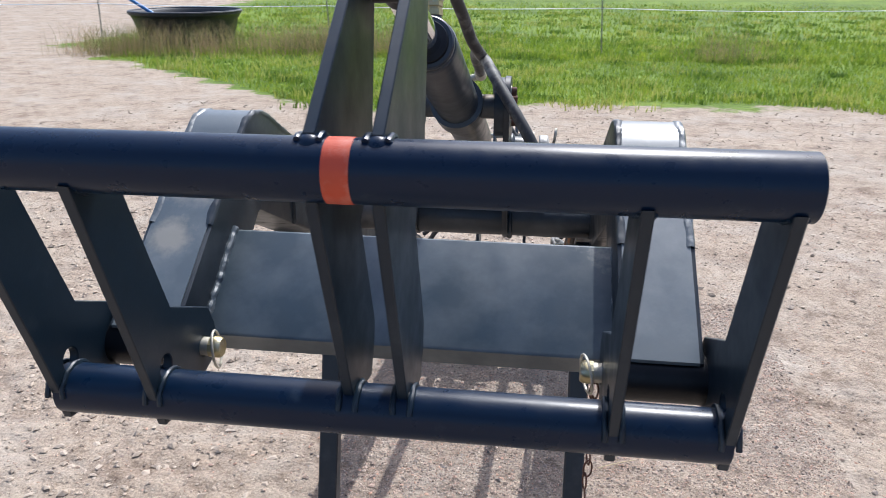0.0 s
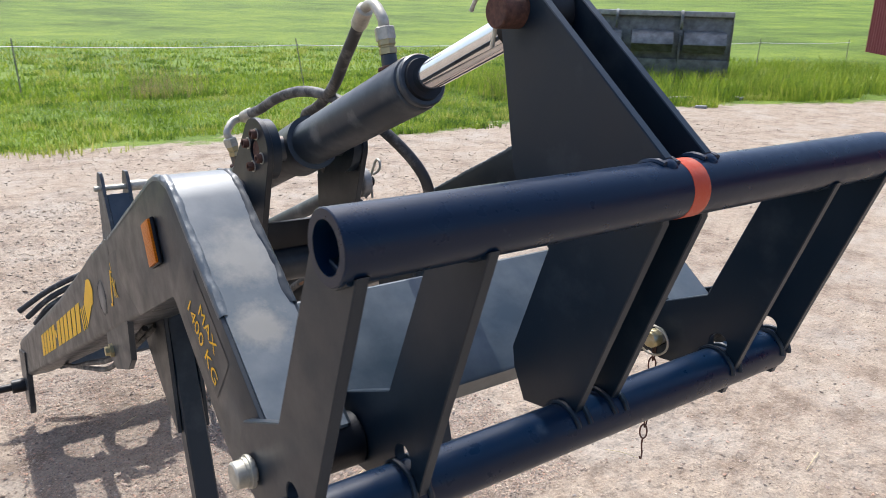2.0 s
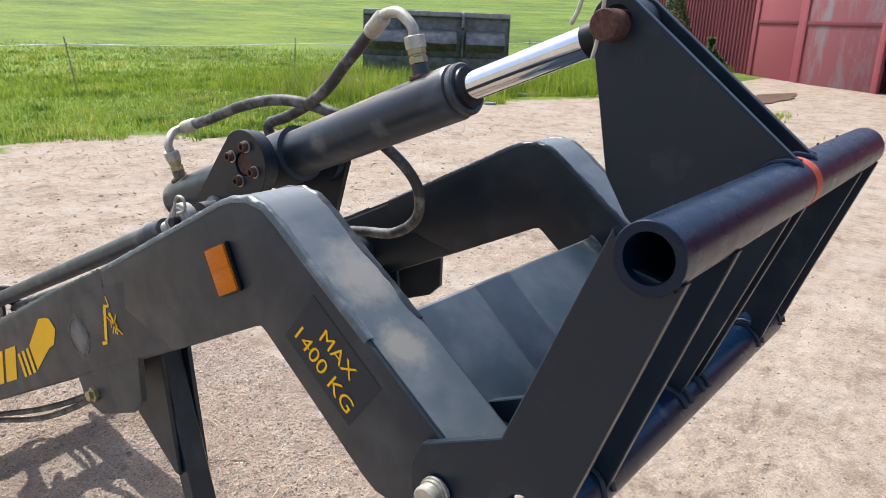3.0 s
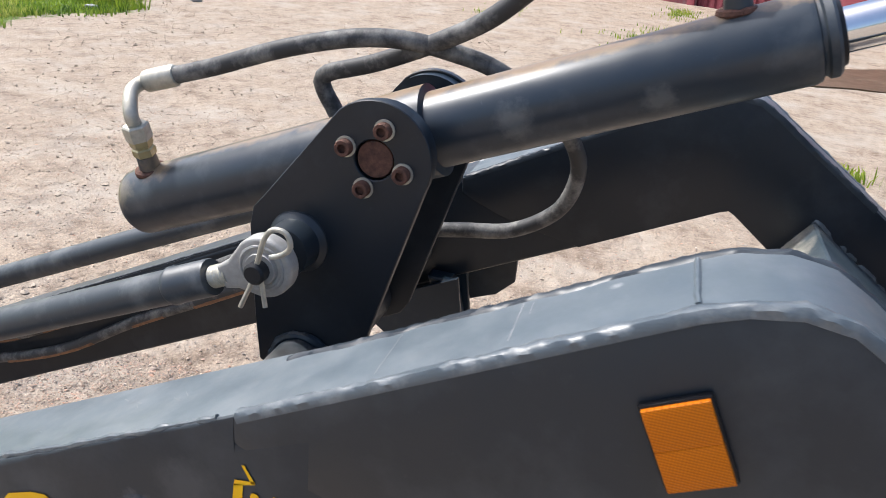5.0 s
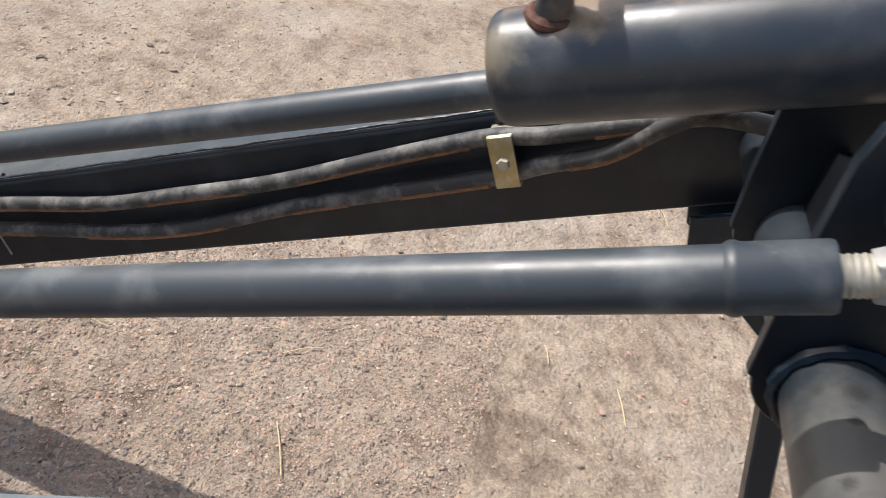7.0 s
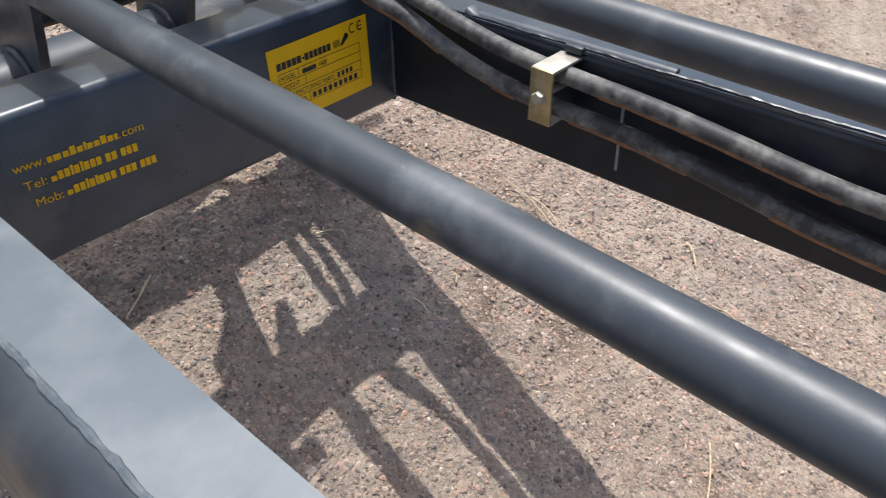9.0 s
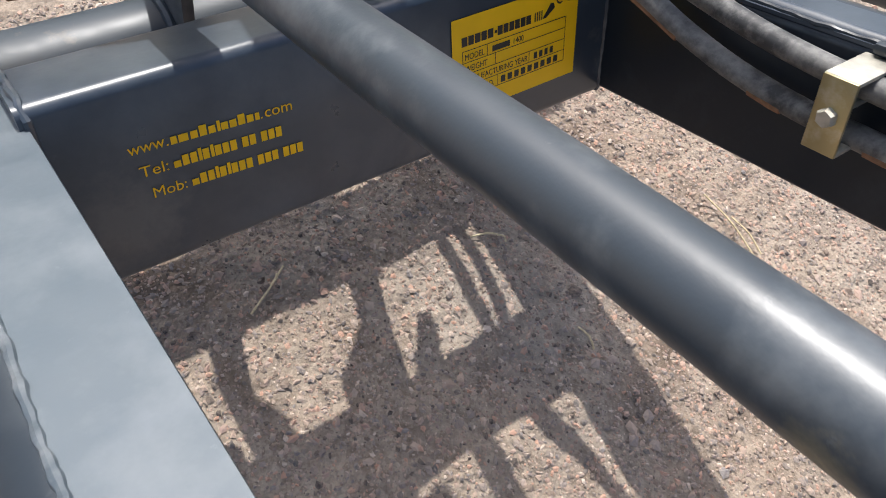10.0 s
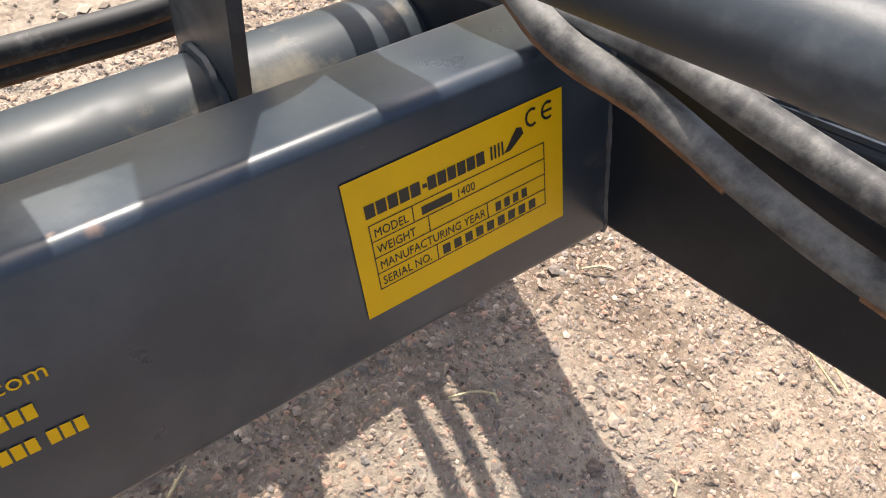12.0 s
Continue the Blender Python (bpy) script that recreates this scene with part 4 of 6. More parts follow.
B0 = Vector((0, 2.2957, 0.3276))


def beam_point(u, v):
    p = B0 + UPB * u + ALONG * v
    return (p.y, p.z)


sec = []
for cu, cv, a0 in ((0.160, 0.010, 180), (0.160, 0.073, 90), (0.006, 0.073, 0), (0.006, 0.010, -90)):
    for k in range(7):
        an = radians(a0 - 15 * k)
        sec.append(beam_point(cu + 0.010 * math.sin(an), cv + 0.010 * math.cos(an)))
rear_beam = part("rear_beam", slab(sec, XC - ARM_IN - 0.012, XC + ARM_IN + 0.012, bevel=0.0), PAINT_BEAM, loader, "dark rectangular rear cross beam with yellow stickers")
for x in (XC - ARM_IN - 0.006, XC + ARM_IN + 0.006):
    part("weld_bead", bead([(x, *beam_point(-0.002, 0.004)), (x, *beam_point(0.010, 0.0)), (x, *beam_point(0.160, 0.0)), (x, *beam_point(0.171, 0.012)), (x, *beam_point(0.171, 0.07))], 0.0036, wob=0.2), PAINT_BEAM, rear_beam)

# rear tube with collars, and hitch tower
TUBE = Vector((XC, 2.577, 0.266))


def tube_at(x):
    return TUBE + Vector((x - XC, 0, 0))


rear_tube = part("rear_tube", rod(tube_at(XC - ARM_IN - 0.01), tube_at(XC + ARM_IN + 0.01), 0.057, seg=56), PAINT_REAR, loader)
for side, foot, head in ((-1, -0.064, -0.003), (1, 0.142, 0.090)):
    bm = bmesh.new()
    levels = [(foot, 0.22, 2.535, 2.645), (foot, 0.30, 2.528, 2.660), (foot, 0.42, 2.538, 2.664), (foot, 0.575, 2.545, 2.664), (head, 0.668, 2.490, 2.664), (head, 0.755, 2.502, 2.664), (head, 0.870, 2.570, 2.664), (head, 0.905, 2.582, 2.662), (head, 0.930, 2.594, 2.652), (head, 0.944, 2.608, 2.638)]
    rows = []
    for x, z, y0, y1 in levels:
        rows.append([bm.verts.new((x + dx, y, z)) for dx, y in ((-0.006, y0), (0.006, y0), (0.006, y1), (-0.006, y1))])
    for p, q in zip(rows, rows[1:]):
        for i in range(4):
            bm.faces.new((p[i], p[(i + 1) % 4], q[(i + 1) % 4], q[i]))
    bm.faces.new(rows[0][::-1])
    bm.faces.new(rows[-1])
    tower = part("hitch_plate", bm, PAINT_ROD, loader)
    for d in (-1, 1):
        c = tube_at(foot + d * 0.009)
        part("weld_bead", bead([(c.x, c.y + 0.0585 * math.cos(radians(a)), c.z + 0.0585 * math.sin(radians(a))) for a in range(175, 15, -12)], 0.006), PAINT_REAR, tower)
web = slab([(2.498, 0.745), (2.568, 0.868), (2.576, 0.864), (2.506, 0.741)], 0.004, 0.084, bevel=0.0015)
part("hitch_web", web, PAINT_BEAM, loader, "navy painted cross plate between the hitch ears")
part("hitch_pin", rod((-0.032, 2.612, 0.884), (0.158, 2.612, 0.884), 0.0105, seg=20), ZINC, loader, "zinc plated top link pin")
part("pin_sleeve", rod((0.100, 2.612, 0.884), (0.166, 2.612, 0.884), 0.0205, seg=24, bore=0.011), ZINC, loader, "pale grey sleeve on the pin")

# bell crank
crank = thing("bell_crank", (XC, 0.962, 1.016), "dark painted twin-plate bell crank pivoting on a cross tube", "crank")
prof = [(1.019, 1.045), (1.024, 1.10), (1.0285, 1.215), (1.024, 1.238), (1.012, 1.252)] + arc(0.886, 1.313, 0.0615, 50, 205, 18) + [(0.901, 1.052), (0.912, 1.034)] + arc(0.972, 1.052, 0.044, -125, -12, 8)
for s in (-1, 1):
    x = XC + s * 0.105
    plate = part("crank_plate", slab(prof, x - s * 0.012, x, [(0.886, 1.313, 0.0215)], bevel=0.001), PAINT_SHADED, crank)
    part("trunnion_pin", lathe((x - s * 0.03, 0.886, 1.313), (s, 0, 0), [(0.0205, 0), (0.0205, 0.024), (0.019, 0.0262), (0.002, 0.0264)], 28), RUST, plate, "rusty trunnion pin end")
    part("bearing_plate", lathe((x - s * 0.030, 0.886, 1.313), (s, 0, 0), [(0.058, 0), (0.058, 0.018)], 36), PAINT_DARK, plate)
    for y, z in ((0.917, 1.323), (0.876, 1.346), (0.854, 1.304), (0.896, 1.282)):
        part("washer", lathe((x - s * 0.0002, y, z), (s, 0, 0), [(0.0112, 0), (0.0112, 0.0018)], 20), ZINC, plate)
        part("socket_bolt", lathe((x + s * 0.001, y, z), (s, 0, 0), [(0.0088, 0), (0.0088, 0.009), (0.008, 0.0105), (0.0048, 0.0105), (0.0048, 0.005), (0.0005, 0.0045)], 20), RUST, plate)
    part("pin_boss", lathe((x - s * 0.001, 0.969, 1.207), (s, 0, 0), [(0.036, 0), (0.035, 0.004), (0.029, 0.009), (0.027, 0.036)], 28), PAINT, plate)
    part("weld_collar", ring_bead((x + s * 0.003, 0.962, 1.052), (1, 0, 0), 0.0385, 0.006), PAINT_DARK, plate)
part("spacer", block((XC, 0.965, 1.09), (0.184, 0.014, 0.11), bevel=0.002), BLACK, crank, "black plate between the crank plates")

# hydraulic cylinder
AX0, AXD = Vector((XC - 0.001, 0.229, 1.576)), Vector((0, 0.92839, -0.37161)).normalized()


def on_axis(s):
    return AX0 + AXD * s


cyl = thing("hydraulic_cylinder", on_axis(0.7), "black hydraulic cylinder with chromed rod and rust patches", "cylinder")
barrel = part("barrel", lathe(on_axis(0.268), AXD, [(0.024, 0.0), (0.038, 0.0), (0.0405, 0.003), (0.0405, 0.010), (0.0375, 0.012), (0.0375, 0.015), (0.0415, 0.017), (0.0425, 0.020), (0.0432, 0.022), (0.0432, 0.822), (0.0420, 0.828), (0.0385, 0.833), (0.034, 0.835), (0.005, 0.836)], 48), PAINT_BARREL, cyl)
part("seal", lathe(on_axis(0.263), AXD, [(0.0222, 0), (0.031, 0.0), (0.033, 0.006)], 36), BLACK, barrel)
part("piston_rod", rod(on_axis(0.035), on_axis(0.29), 0.0215, seg=40), CHROME, cyl, "bright chromed piston rod")
part("rod_collar", rod(on_axis(0.02), on_axis(0.062), 0.0235, seg=32), BLACK, cyl)
part("rod_eye", rod((XC - 0.022, AX0.y, AX0.z), (XC + 0.022, AX0.y, AX0.z), 0.034, seg=32), BLACK, cyl)
part("trunnion_ring", lathe(on_axis(0.669), AXD, [(0.043, 0), (0.0525, 0.002), (0.0525, 0.076), (0.043, 0.078)], 40), PAINT_BARREL, cyl)
part("trunnion_shaft", rod((XC - 0.080, 0.886, 1.313), (XC + 0.080, 0.886, 1.313), 0.024, seg=28), PAINT_BARREL, cyl)


def port(s, up):
    p = on_axis(s)
    part("port", rod(p + up * 0.036, p + up * 0.064, 0.014, 0.0125, seg=20), PAINT_BARREL, cyl)
    part("port_weld", ring_bead(p + up * 0.0415, up, 0.0155, 0.005), RUST, cyl)
    part("adapter", lathe(p + up * 0.064, up, [(0.0145, 0), (0.0145, 0.009), (0.0125, 0.0105), (0.0125, 0.0125), (0.0145, 0.014), (0.0145, 0.022)], 6), YZINC, cyl, "yellow zinc hex adapter")
    return p


UPA = Vector((-0.26, 0.10, 0.96)).normalized()
UPF = Vector((-0.05, 0.25, 0.97)).normalized()
port(1.066, UPA)
port(0.352, UPF)

# carrier top pin with its clip
pin = thing("top_pin", (XC, AX0.y, AX0.z), "brown rusty cross pin with a bent wire clip", "pin")
part("pin", rod((XC - 0.072, AX0.y, AX0.z), (XC + 0.06, AX0.y, AX0.z), 0.0195, seg=28), RUST, pin)
part("clip", sweep(spline([(XC - 0.062, 0.245, 1.535), (XC - 0.062, 0.240, 1.56), (XC - 0.062, 0.236, 1.60), (XC - 0.064, 0.234, 1.66), (XC - 0.066, 0.245, 1.675), (XC - 0.068, 0.256, 1.66), (XC - 0.072, 0.262, 1.60), (XC - 0.074, 0.272, 1.575)], 0.006), 0.0028, 8), ZINC, pin)


# levelling rods
def levelling_rod(side, ox, pz, d):
    d = Vector(d).normalized()
    p = Vector((ox, 0.971, pz))
    t = thing("levelling_rod", p, "dark painted levelling rod with a grey cast ball eye", "rod", "levelling rods")
    part("tube", rod(p + d * 0.118, p + d * 1.72, 0.0195, seg=40), PAINT_ROD, t)
    end = part("end_sleeve", lathe(p + d * 0.069, d, [(0.012, 0), (0.0196, 0.0), (0.0205, 0.002), (0.0205, 0.047), (0.0215, 0.049), (0.0215, 0.053), (0.0198, 0.056)], 36), PAINT_ROD, t)
    part("thread", lathe(p + d * 0.046, d, [(0.0125, 0)] + [(0.0125 - 0.0012 * (k % 2), 0.002 * k + 0.001) for k in range(13)], 24), ZINC, t)
    # cast eye
    eye = []
    for a in np.linspace(52, 308, 26):
        v = d * (0.033 * math.cos(radians(a))) + Vector((0, -d.z, d.y)) * (0.033 * math.sin(radians(a)))
        eye.append((p.y + v.y, p.z + v.z))
    nrm = Vector((0, -d.z, d.y))
    for along, off in ((0.036, -0.016), (0.052, -0.0125), (0.052, 0.0125), (0.036, 0.016)):
        v = d * along + nrm * off
        eye.append((p.y + v.y, p.z + v.z))
    part("eye", slab(eye, ox - 0.010, ox + 0.010, bevel=0.004, seg=3), CAST, t, "light grey cast eye")
    part("ball", lathe((ox - side * 0.014, p.y, p.z), (side, 0, 0), [(0.0165, 0), (0.0195, 0.006), (0.021, 0.014), (0.0195, 0.022), (0.0165, 0.028), (0.0118, 0.028)], 32), CAST, t)
    part("race", ring_bead((ox + side * 0.0095, p.y, p.z), (1, 0, 0), 0.0235, 0.0022), CAST, t)
    pn = part("pin", rod((ox - side * 0.05, p.y, p.z), (ox + side * 0.028, p.y, p.z), 0.0115, seg=24, bevel=0.0025), BLACK, t)
    x = ox + side * 0.021
    loop = [(x, p.y - 0.001, p.z + 0.008), (x + side * 0.004, p.y - 0.012, p.z + 0.040), (x + side * 0.004, p.y - 0.022, p.z + 0.052), (x + side * 0.003, p.y - 0.035, p.z + 0.050), (x + side * 0.002, p.y - 0.039, p.z + 0.037), (x, p.y - 0.030, p.z + 0.026), (x, p.y - 0.016, p.z + 0.020)]
    part("clip", sweep(spline(loop, 0.004), 0.0028, 10), ZINC, pn)
    part("clip_leg", sweep([(x, p.y + 0.002, p.z - 0.006), (x, p.y + 0.018, p.z - 0.042)], 0.0026, 8), ZINC, pn)
    part("clip_leg", sweep([(x, p.y - 0.006, p.z - 0.008), (x, p.y - 0.010, p.z - 0.036)], 0.0026, 8), ZINC, pn)
    return t


levelling_rod(-1, -0.1355, 1.2065, (0.0176, 1.0, -0.4405))
levelling_rod(1, 0.2105, 1.2065, (-0.0176, 1.0, -0.4405))


# ---- tool carrier ----
carrier = thing("tool_carrier", (XC, 0.10, 1.06), "dark navy-black tool carrier frame with two cross tubes and upright plates", "carrier")
top = part("top_tube", rod((XC - 0.405, 0.004, 1.4075), (XC + 0.405, 0.004, 1.4075), 0.0305, seg=56, bore=0.0215, bevel=0.001), PAINT_TUBE, carrier)
part("paint_band", lathe((0.0205, 0.004, 1.4075), (1, 0, 0), [(0.0306, 0), (0.0309, 0.0002), (0.0309, 0.0252), (0.0306, 0.0254)], 56), ORANGE_BAND, top, "worn orange paint band")
low = part("lower_tube", rod((XC - 0.394, 0.102, 1.0935), (XC + 0.394, 0.102, 1.0935), 0.0305, seg=56, bore=0.0225, bevel=0.001), PAINT_TUBE, carrier)
SIDE = [(0.040, 1.424), (0.131, 1.197), (0.228, 1.152), (0.241, 1.122), (0.239, 1.092), (0.226, 1.076), (0.200, 1.070), (0.150, 1.076), (0.104, 1.058), (0.086, 1.060), (0.050, 1.172), (-0.024, 1.390), (-0.004, 1.388), (0.024, 1.394)]
for side in (-1, 1):
    for off in (0.389, 0.266):
        x = XC + side * off
        pl = part("side_plate", slab(SIDE, x - 0.006, x + 0.006, [(0.103, 1.1315, 0.0145), (0.203, 1.106, 0.0135)], bevel=0.0012), PAINT_DARK, carrier)
        part("weld", bead([(x - 0.007, -0.016, 1.385), (x - 0.008, 0.002, 1.3765), (x - 0.008, 0.030, 1.391)], 0.0030), PAINT_DARK, pl)
        part("weld", bead([(x + 0.007, -0.016, 1.385), (x + 0.008, 0.002, 1.3765), (x + 0.008, 0.030, 1.391)], 0.0030), PAINT_DARK, pl)
        for dx in (-0.009, 0.009):
            part("weld", bead([(x + dx, 0.102 + 0.0315 * math.cos(radians(a)), 1.0935 + 0.0315 * math.sin(radians(a))) for a in range(10, 190, 15)], 0.0036), PAINT_DARK, pl)
MID = arc(0.229, 1.580, 0.034, 130, -20, 12) + [(0.2225, 1.39), (0.190, 1.34), (0.152, 1.308), (0.205, 1.162), (0.200, 1.135), (0.178, 1.095), (0.12, 1.105), (0.090, 1.112), (0.082, 1.130), (-0.008, 1.375), (-0.002, 1.443)]
for x in (XC - 0.0325, XC + 0.0305):
    pl = part("center_plate", slab(MID, x - 0.006, x + 0.006, [(0.229, 1.580, 0.0198)], bevel=0.0012), PAINT_DARK, carrier)
    for dx in (-0.010, 0.010):
        part("weld", bead([(x + dx, 0.004 + 0.032 * math.cos(radians(a)), 1.4075 + 0.032 * math.sin(radians(a))) for a in (110, 96, 80, 60, 40)], 0.0038, wob=0.3), PAINT_TUBE, pl)
        part("weld", bead([(x + dx, 0.102 + 0.0315 * math.cos(radians(a)), 1.0935 + 0.0315 * math.sin(radians(a))) for a in range(20, 160, 15)], 0.0038), PAINT_DARK, pl)
    part("weld", lathe((x, -0.006, 1.4395), (0, -0.5, 0.87), [(0.0115, -0.007), (0.0100, -0.003), (0.006, 0.0), (0.002, 0.001)], 14), PAINT_TUBE, pl)


def carrier_pin(side, inner):
    """A pivot pin with washers and a ring clip on its end."""
    at = Vector((XC + side * 0.33, 0.203, 1.106))
    t = thing("pivot_pin", at, "zinc plated pivot pin with a round wire clip", "pin", "pivot pins")
    part("shaft", rod((XC + side * 0.243, 0.203, 1.106), (XC + side * 0.405, 0.203, 1.106), 0.0125, seg=24), ZINC, t)
    hx = XC + side * 0.398
    part("washer", lathe((hx, 0.203, 1.106), (side, 0, 0), [(0.0185, 0), (0.0185, 0.004), (0.0165, 0.0045), (0.0165, 0.008)], 28), ZINC, t)
    part("head", lathe((hx + side * 0.004, 0.203, 1.106), (side, 0, 0), [(0.0150, 0.003), (0.0150, 0.014), (0.013, 0.016)], 28), ZINC, t, "dull grey pin head")
    ix = XC + side * 0.250
    part("end_nut", lathe((ix, 0.203, 1.106), (-side, 0, 0), [(0.0145, 0), (0.0145, 0.012), (0.012, 0.016)], 10), YZINC, t)
    m = Matrix.Translation((ix - side * 0.008, 0.201, 1.104)) @ frame_of((1, 0.25, 0.1))
    part("ring_clip", sweep([m @ Vector((0.0245 * math.cos(a), 0.0245 * math.sin(a), 0)) for a in np.linspace(0.3, 2 * math.pi + 0.3, 40)], 0.0018, 8), ZINC, t)
    return t


carrier_pin(-1, True)
carrier_pin(1, True)


# ---- hoses ----
def hose(name_label, route, r):
    t = thing("hydraulic_hose", route[0], name_label, "hose", "hydraulic hoses")
    run = spline(route, 0.010)
    body = part("hose", sweep(run, r, 16), RUBBER, t)
    return t, body, run


UPR = [(0.285, 1.04, 1.081), (0.292, 1.104, 1.05), (0.296, 1.20, 1.001), (0.298, 1.259, 0.979), (0.299, 1.319, 0.946), (0.300, 1.399, 0.898), (0.300, 1.527, 0.821), (0.301, 1.669, 0.750), (0.302, 1.776, 0.697), (0.302, 1.907, 0.650), (0.302, 1.979, 0.623), (0.302, 2.055, 0.591), (0.302, 2.116, 0.566), (0.302, 2.175, 0.546), (0.302, 2.245, 0.528), (0.300, 2.302, 0.516), (0.292, 2.347, 0.507), (0.280, 2.384, 0.500), (0.288, 2.440, 0.504), (0.304, 2.510, 0.497), (0.320, 2.578, 0.468), (0.318, 2.645, 0.438), (0.285, 2.700, 0.370), (0.225, 2.700, 0.302), (0.138, 2.680, 0.302), (0.043, 2.680, 0.302), (-0.061, 2.685, 0.302), (-0.16, 2.70, 0.296), (-0.27, 2.74, 0.27)]
LWR = [(0.245, 1.035, 1.135), (0.272, 1.061, 1.084), (0.283, 1.09, 1.05), (0.288, 1.132, 1.003), (0.292, 1.195, 0.965), (0.295, 1.245, 0.930), (0.297, 1.347, 0.874), (0.299, 1.465, 0.811), (0.300, 1.523, 0.777), (0.301, 1.639, 0.706), (0.302, 1.751, 0.655), (0.302, 1.888, 0.609), (0.302, 1.962, 0.583), (0.302, 2.041, 0.550), (0.302, 2.104, 0.523), (0.302, 2.17, 0.502), (0.300, 2.235, 0.491), (0.289, 2.301, 0.492), (0.268, 2.362, 0.494), (0.268, 2.440, 0.500), (0.275, 2.510, 0.474), (0.281, 2.578, 0.438), (0.280, 2.645, 0.408), (0.260, 2.695, 0.340), (0.225, 2.700, 0.281), (0.138, 2.680, 0.281), (0.043, 2.680, 0.281), (-0.061, 2.685, 0.281), (-0.16, 2.70, 0.275), (-0.27, 2.74, 0.25)]
ROUTE_A = [(0.052, 1.200, 1.338), (0.054, 1.143, 1.356), (0.054, 1.054, 1.388), (0.062, 0.972, 1.409), (0.075, 0.910, 1.413), (0.095, 0.858, 1.403), (0.112, 0.806, 1.386), (0.150, 0.745, 1.340), (0.185, 0.712, 1.290), (0.207, 0.706, 1.244), (0.223, 0.727, 1.190), (0.225, 0.785, 1.150), (0.212, 0.855, 1.141), (0.204, 0.93, 1.130), (0.225, 0.985, 1.112)] + UPR
ROUTE_B = [(0.045, 0.685, 1.549), (0.052, 0.72, 1.522), (0.060, 0.762, 1.490), (0.070, 0.815, 1.446), (0.085, 0.882, 1.410), (0.096, 0.950, 1.380), (0.100, 0.992, 1.366), (0.102, 1.016, 1.358), (0.104, 1.025, 1.346), (0.107, 1.018, 1.327), (0.112, 1.006, 1.303), (0.130, 1.0, 1.25), (0.185, 1.012, 1.18)] + LWR
ha, body_a, run_a = hose("worn black hydraulic hose with grey elbow fitting on the cylinder", ROUTE_A, 0.0108)
hb, body_b, run_b = hose("black hydraulic hose arching from the cylinder's front port", ROUTE_B, 0.0108)


def elbow(t, stub, way, route):
    p, w = Vector(stub), Vector(way)
    part("union_nut", lathe(p, w, [(0.0165, 0), (0.0165, 0.018), (0.0145, 0.020)], 6), ZINC, t)
    a, b = Vector(route[0]), Vector(route[1])
    d = (a - b).normalized()
    c1 = a + d * 0.042
    pts = spline([p + w * 0.018, p + w * 0.034, (p + w * 0.052 + c1 + d * 0.014) / 2, c1 + d * 0.004, c1 - d * 0.006], 0.004)
    part("bend", sweep(pts, 0.0088, 16), ZINC, t, "grey zinc bent pipe")
    part("ferrule", lathe(c1, -d, [(0.0095, 0), (0.0135, 0.002), (0.0140, 0.006), (0.0140, 0.040), (0.0125, 0.046), (0.0112, 0.047)], 24), ZINC, t)


pa, pf = on_axis(1.066), on_axis(0.352)
elbow(ha, pa + UPA * 0.086, UPA, ROUTE_A)
elbow(hb, pf + UPF * 0.086, UPF, ROUTE_B)


def scuffs(body, run, spans, down, r):
    """Rubbed brown stripes along the underside of a hose."""
    for y0, y1 in spans:
        seg = [p + Vector(down) * r * 0.62 for p in run if y0 <= p.y <= y1 and p.x > 0.2]
        if len(seg) > 3:
            part("scuff", sweep(seg, r * 0.55, 10, 0.1), SCUFF, body, "rubbed brown stripe")


DOWN = Vector((-0.62, -0.1, -0.78)).normalized()
for body, run in ((body_a, run_a), (body_b, run_b)):
    stripe = [p + Vector((0, -0.004, -0.0062)) for p in run if p.y > 2.66 and -0.2 < p.x < 0.2]
    part("scuff", sweep(stripe, 0.0058, 10, 0.1), SCUFF, body, "rubbed brown stripe")
scuffs(body_b, run_b, [(1.10, 1.17), (1.25, 1.36), (1.42, 1.50), (1.585, 1.82), (1.90, 2.05), (2.105, 2.155), (2.23, 2.42)], DOWN, 0.0108)
scuffs(body_a, run_a, [(1.08, 1.16), (1.28, 1.50), (1.56, 1.71), (1.77, 2.03)], DOWN, 0.0106)

# hoses gathered at the rear, and one slung under the near arm
for k in range(3):
    d = 0.024 * k
    route = [(0.21, 2.580, 0.545 - d), (0.16, 2.534, 0.598 - d), (0.09, 2.530, 0.612 - d), (0.0, 2.530, 0.608 - d), (-0.07, 2.528, 0.596 - 1.1 * d), (-0.15, 2.530, 0.575 - 1.2 * d), (-0.24, 2.57, 0.525 - 1.3 * d), (-0.34 + d, 2.61, 0.45 - 1.3 * d)]
    t = thing("spare_hose", route[0], "black hose lying across the foot of the hitch tower", "hose", "hoses before the tower")
    part("hose", sweep(spline(route, 0.012), 0.0105, 14), RUBBER, t)
for k in range(2):
    route = [(-0.285 + 0.02 * k, 0.93, 0.985), (-0.30, 1.04, 0.90 - 0.01 * k), (-0.30, 1.25, 0.79 - 0.02 * k), (-0.295, 1.5, 0.68 - 0.015 * k), (-0.29, 1.8, 0.545), (-0.27, 2.15, 0.40)]
    t = thing("drain_hose", route[0], "thin black hose slung under the arm", "hose", "slung hoses")
    part("hose", sweep(spline(route, 0.02), 0.006, 10), RUBBER, t)


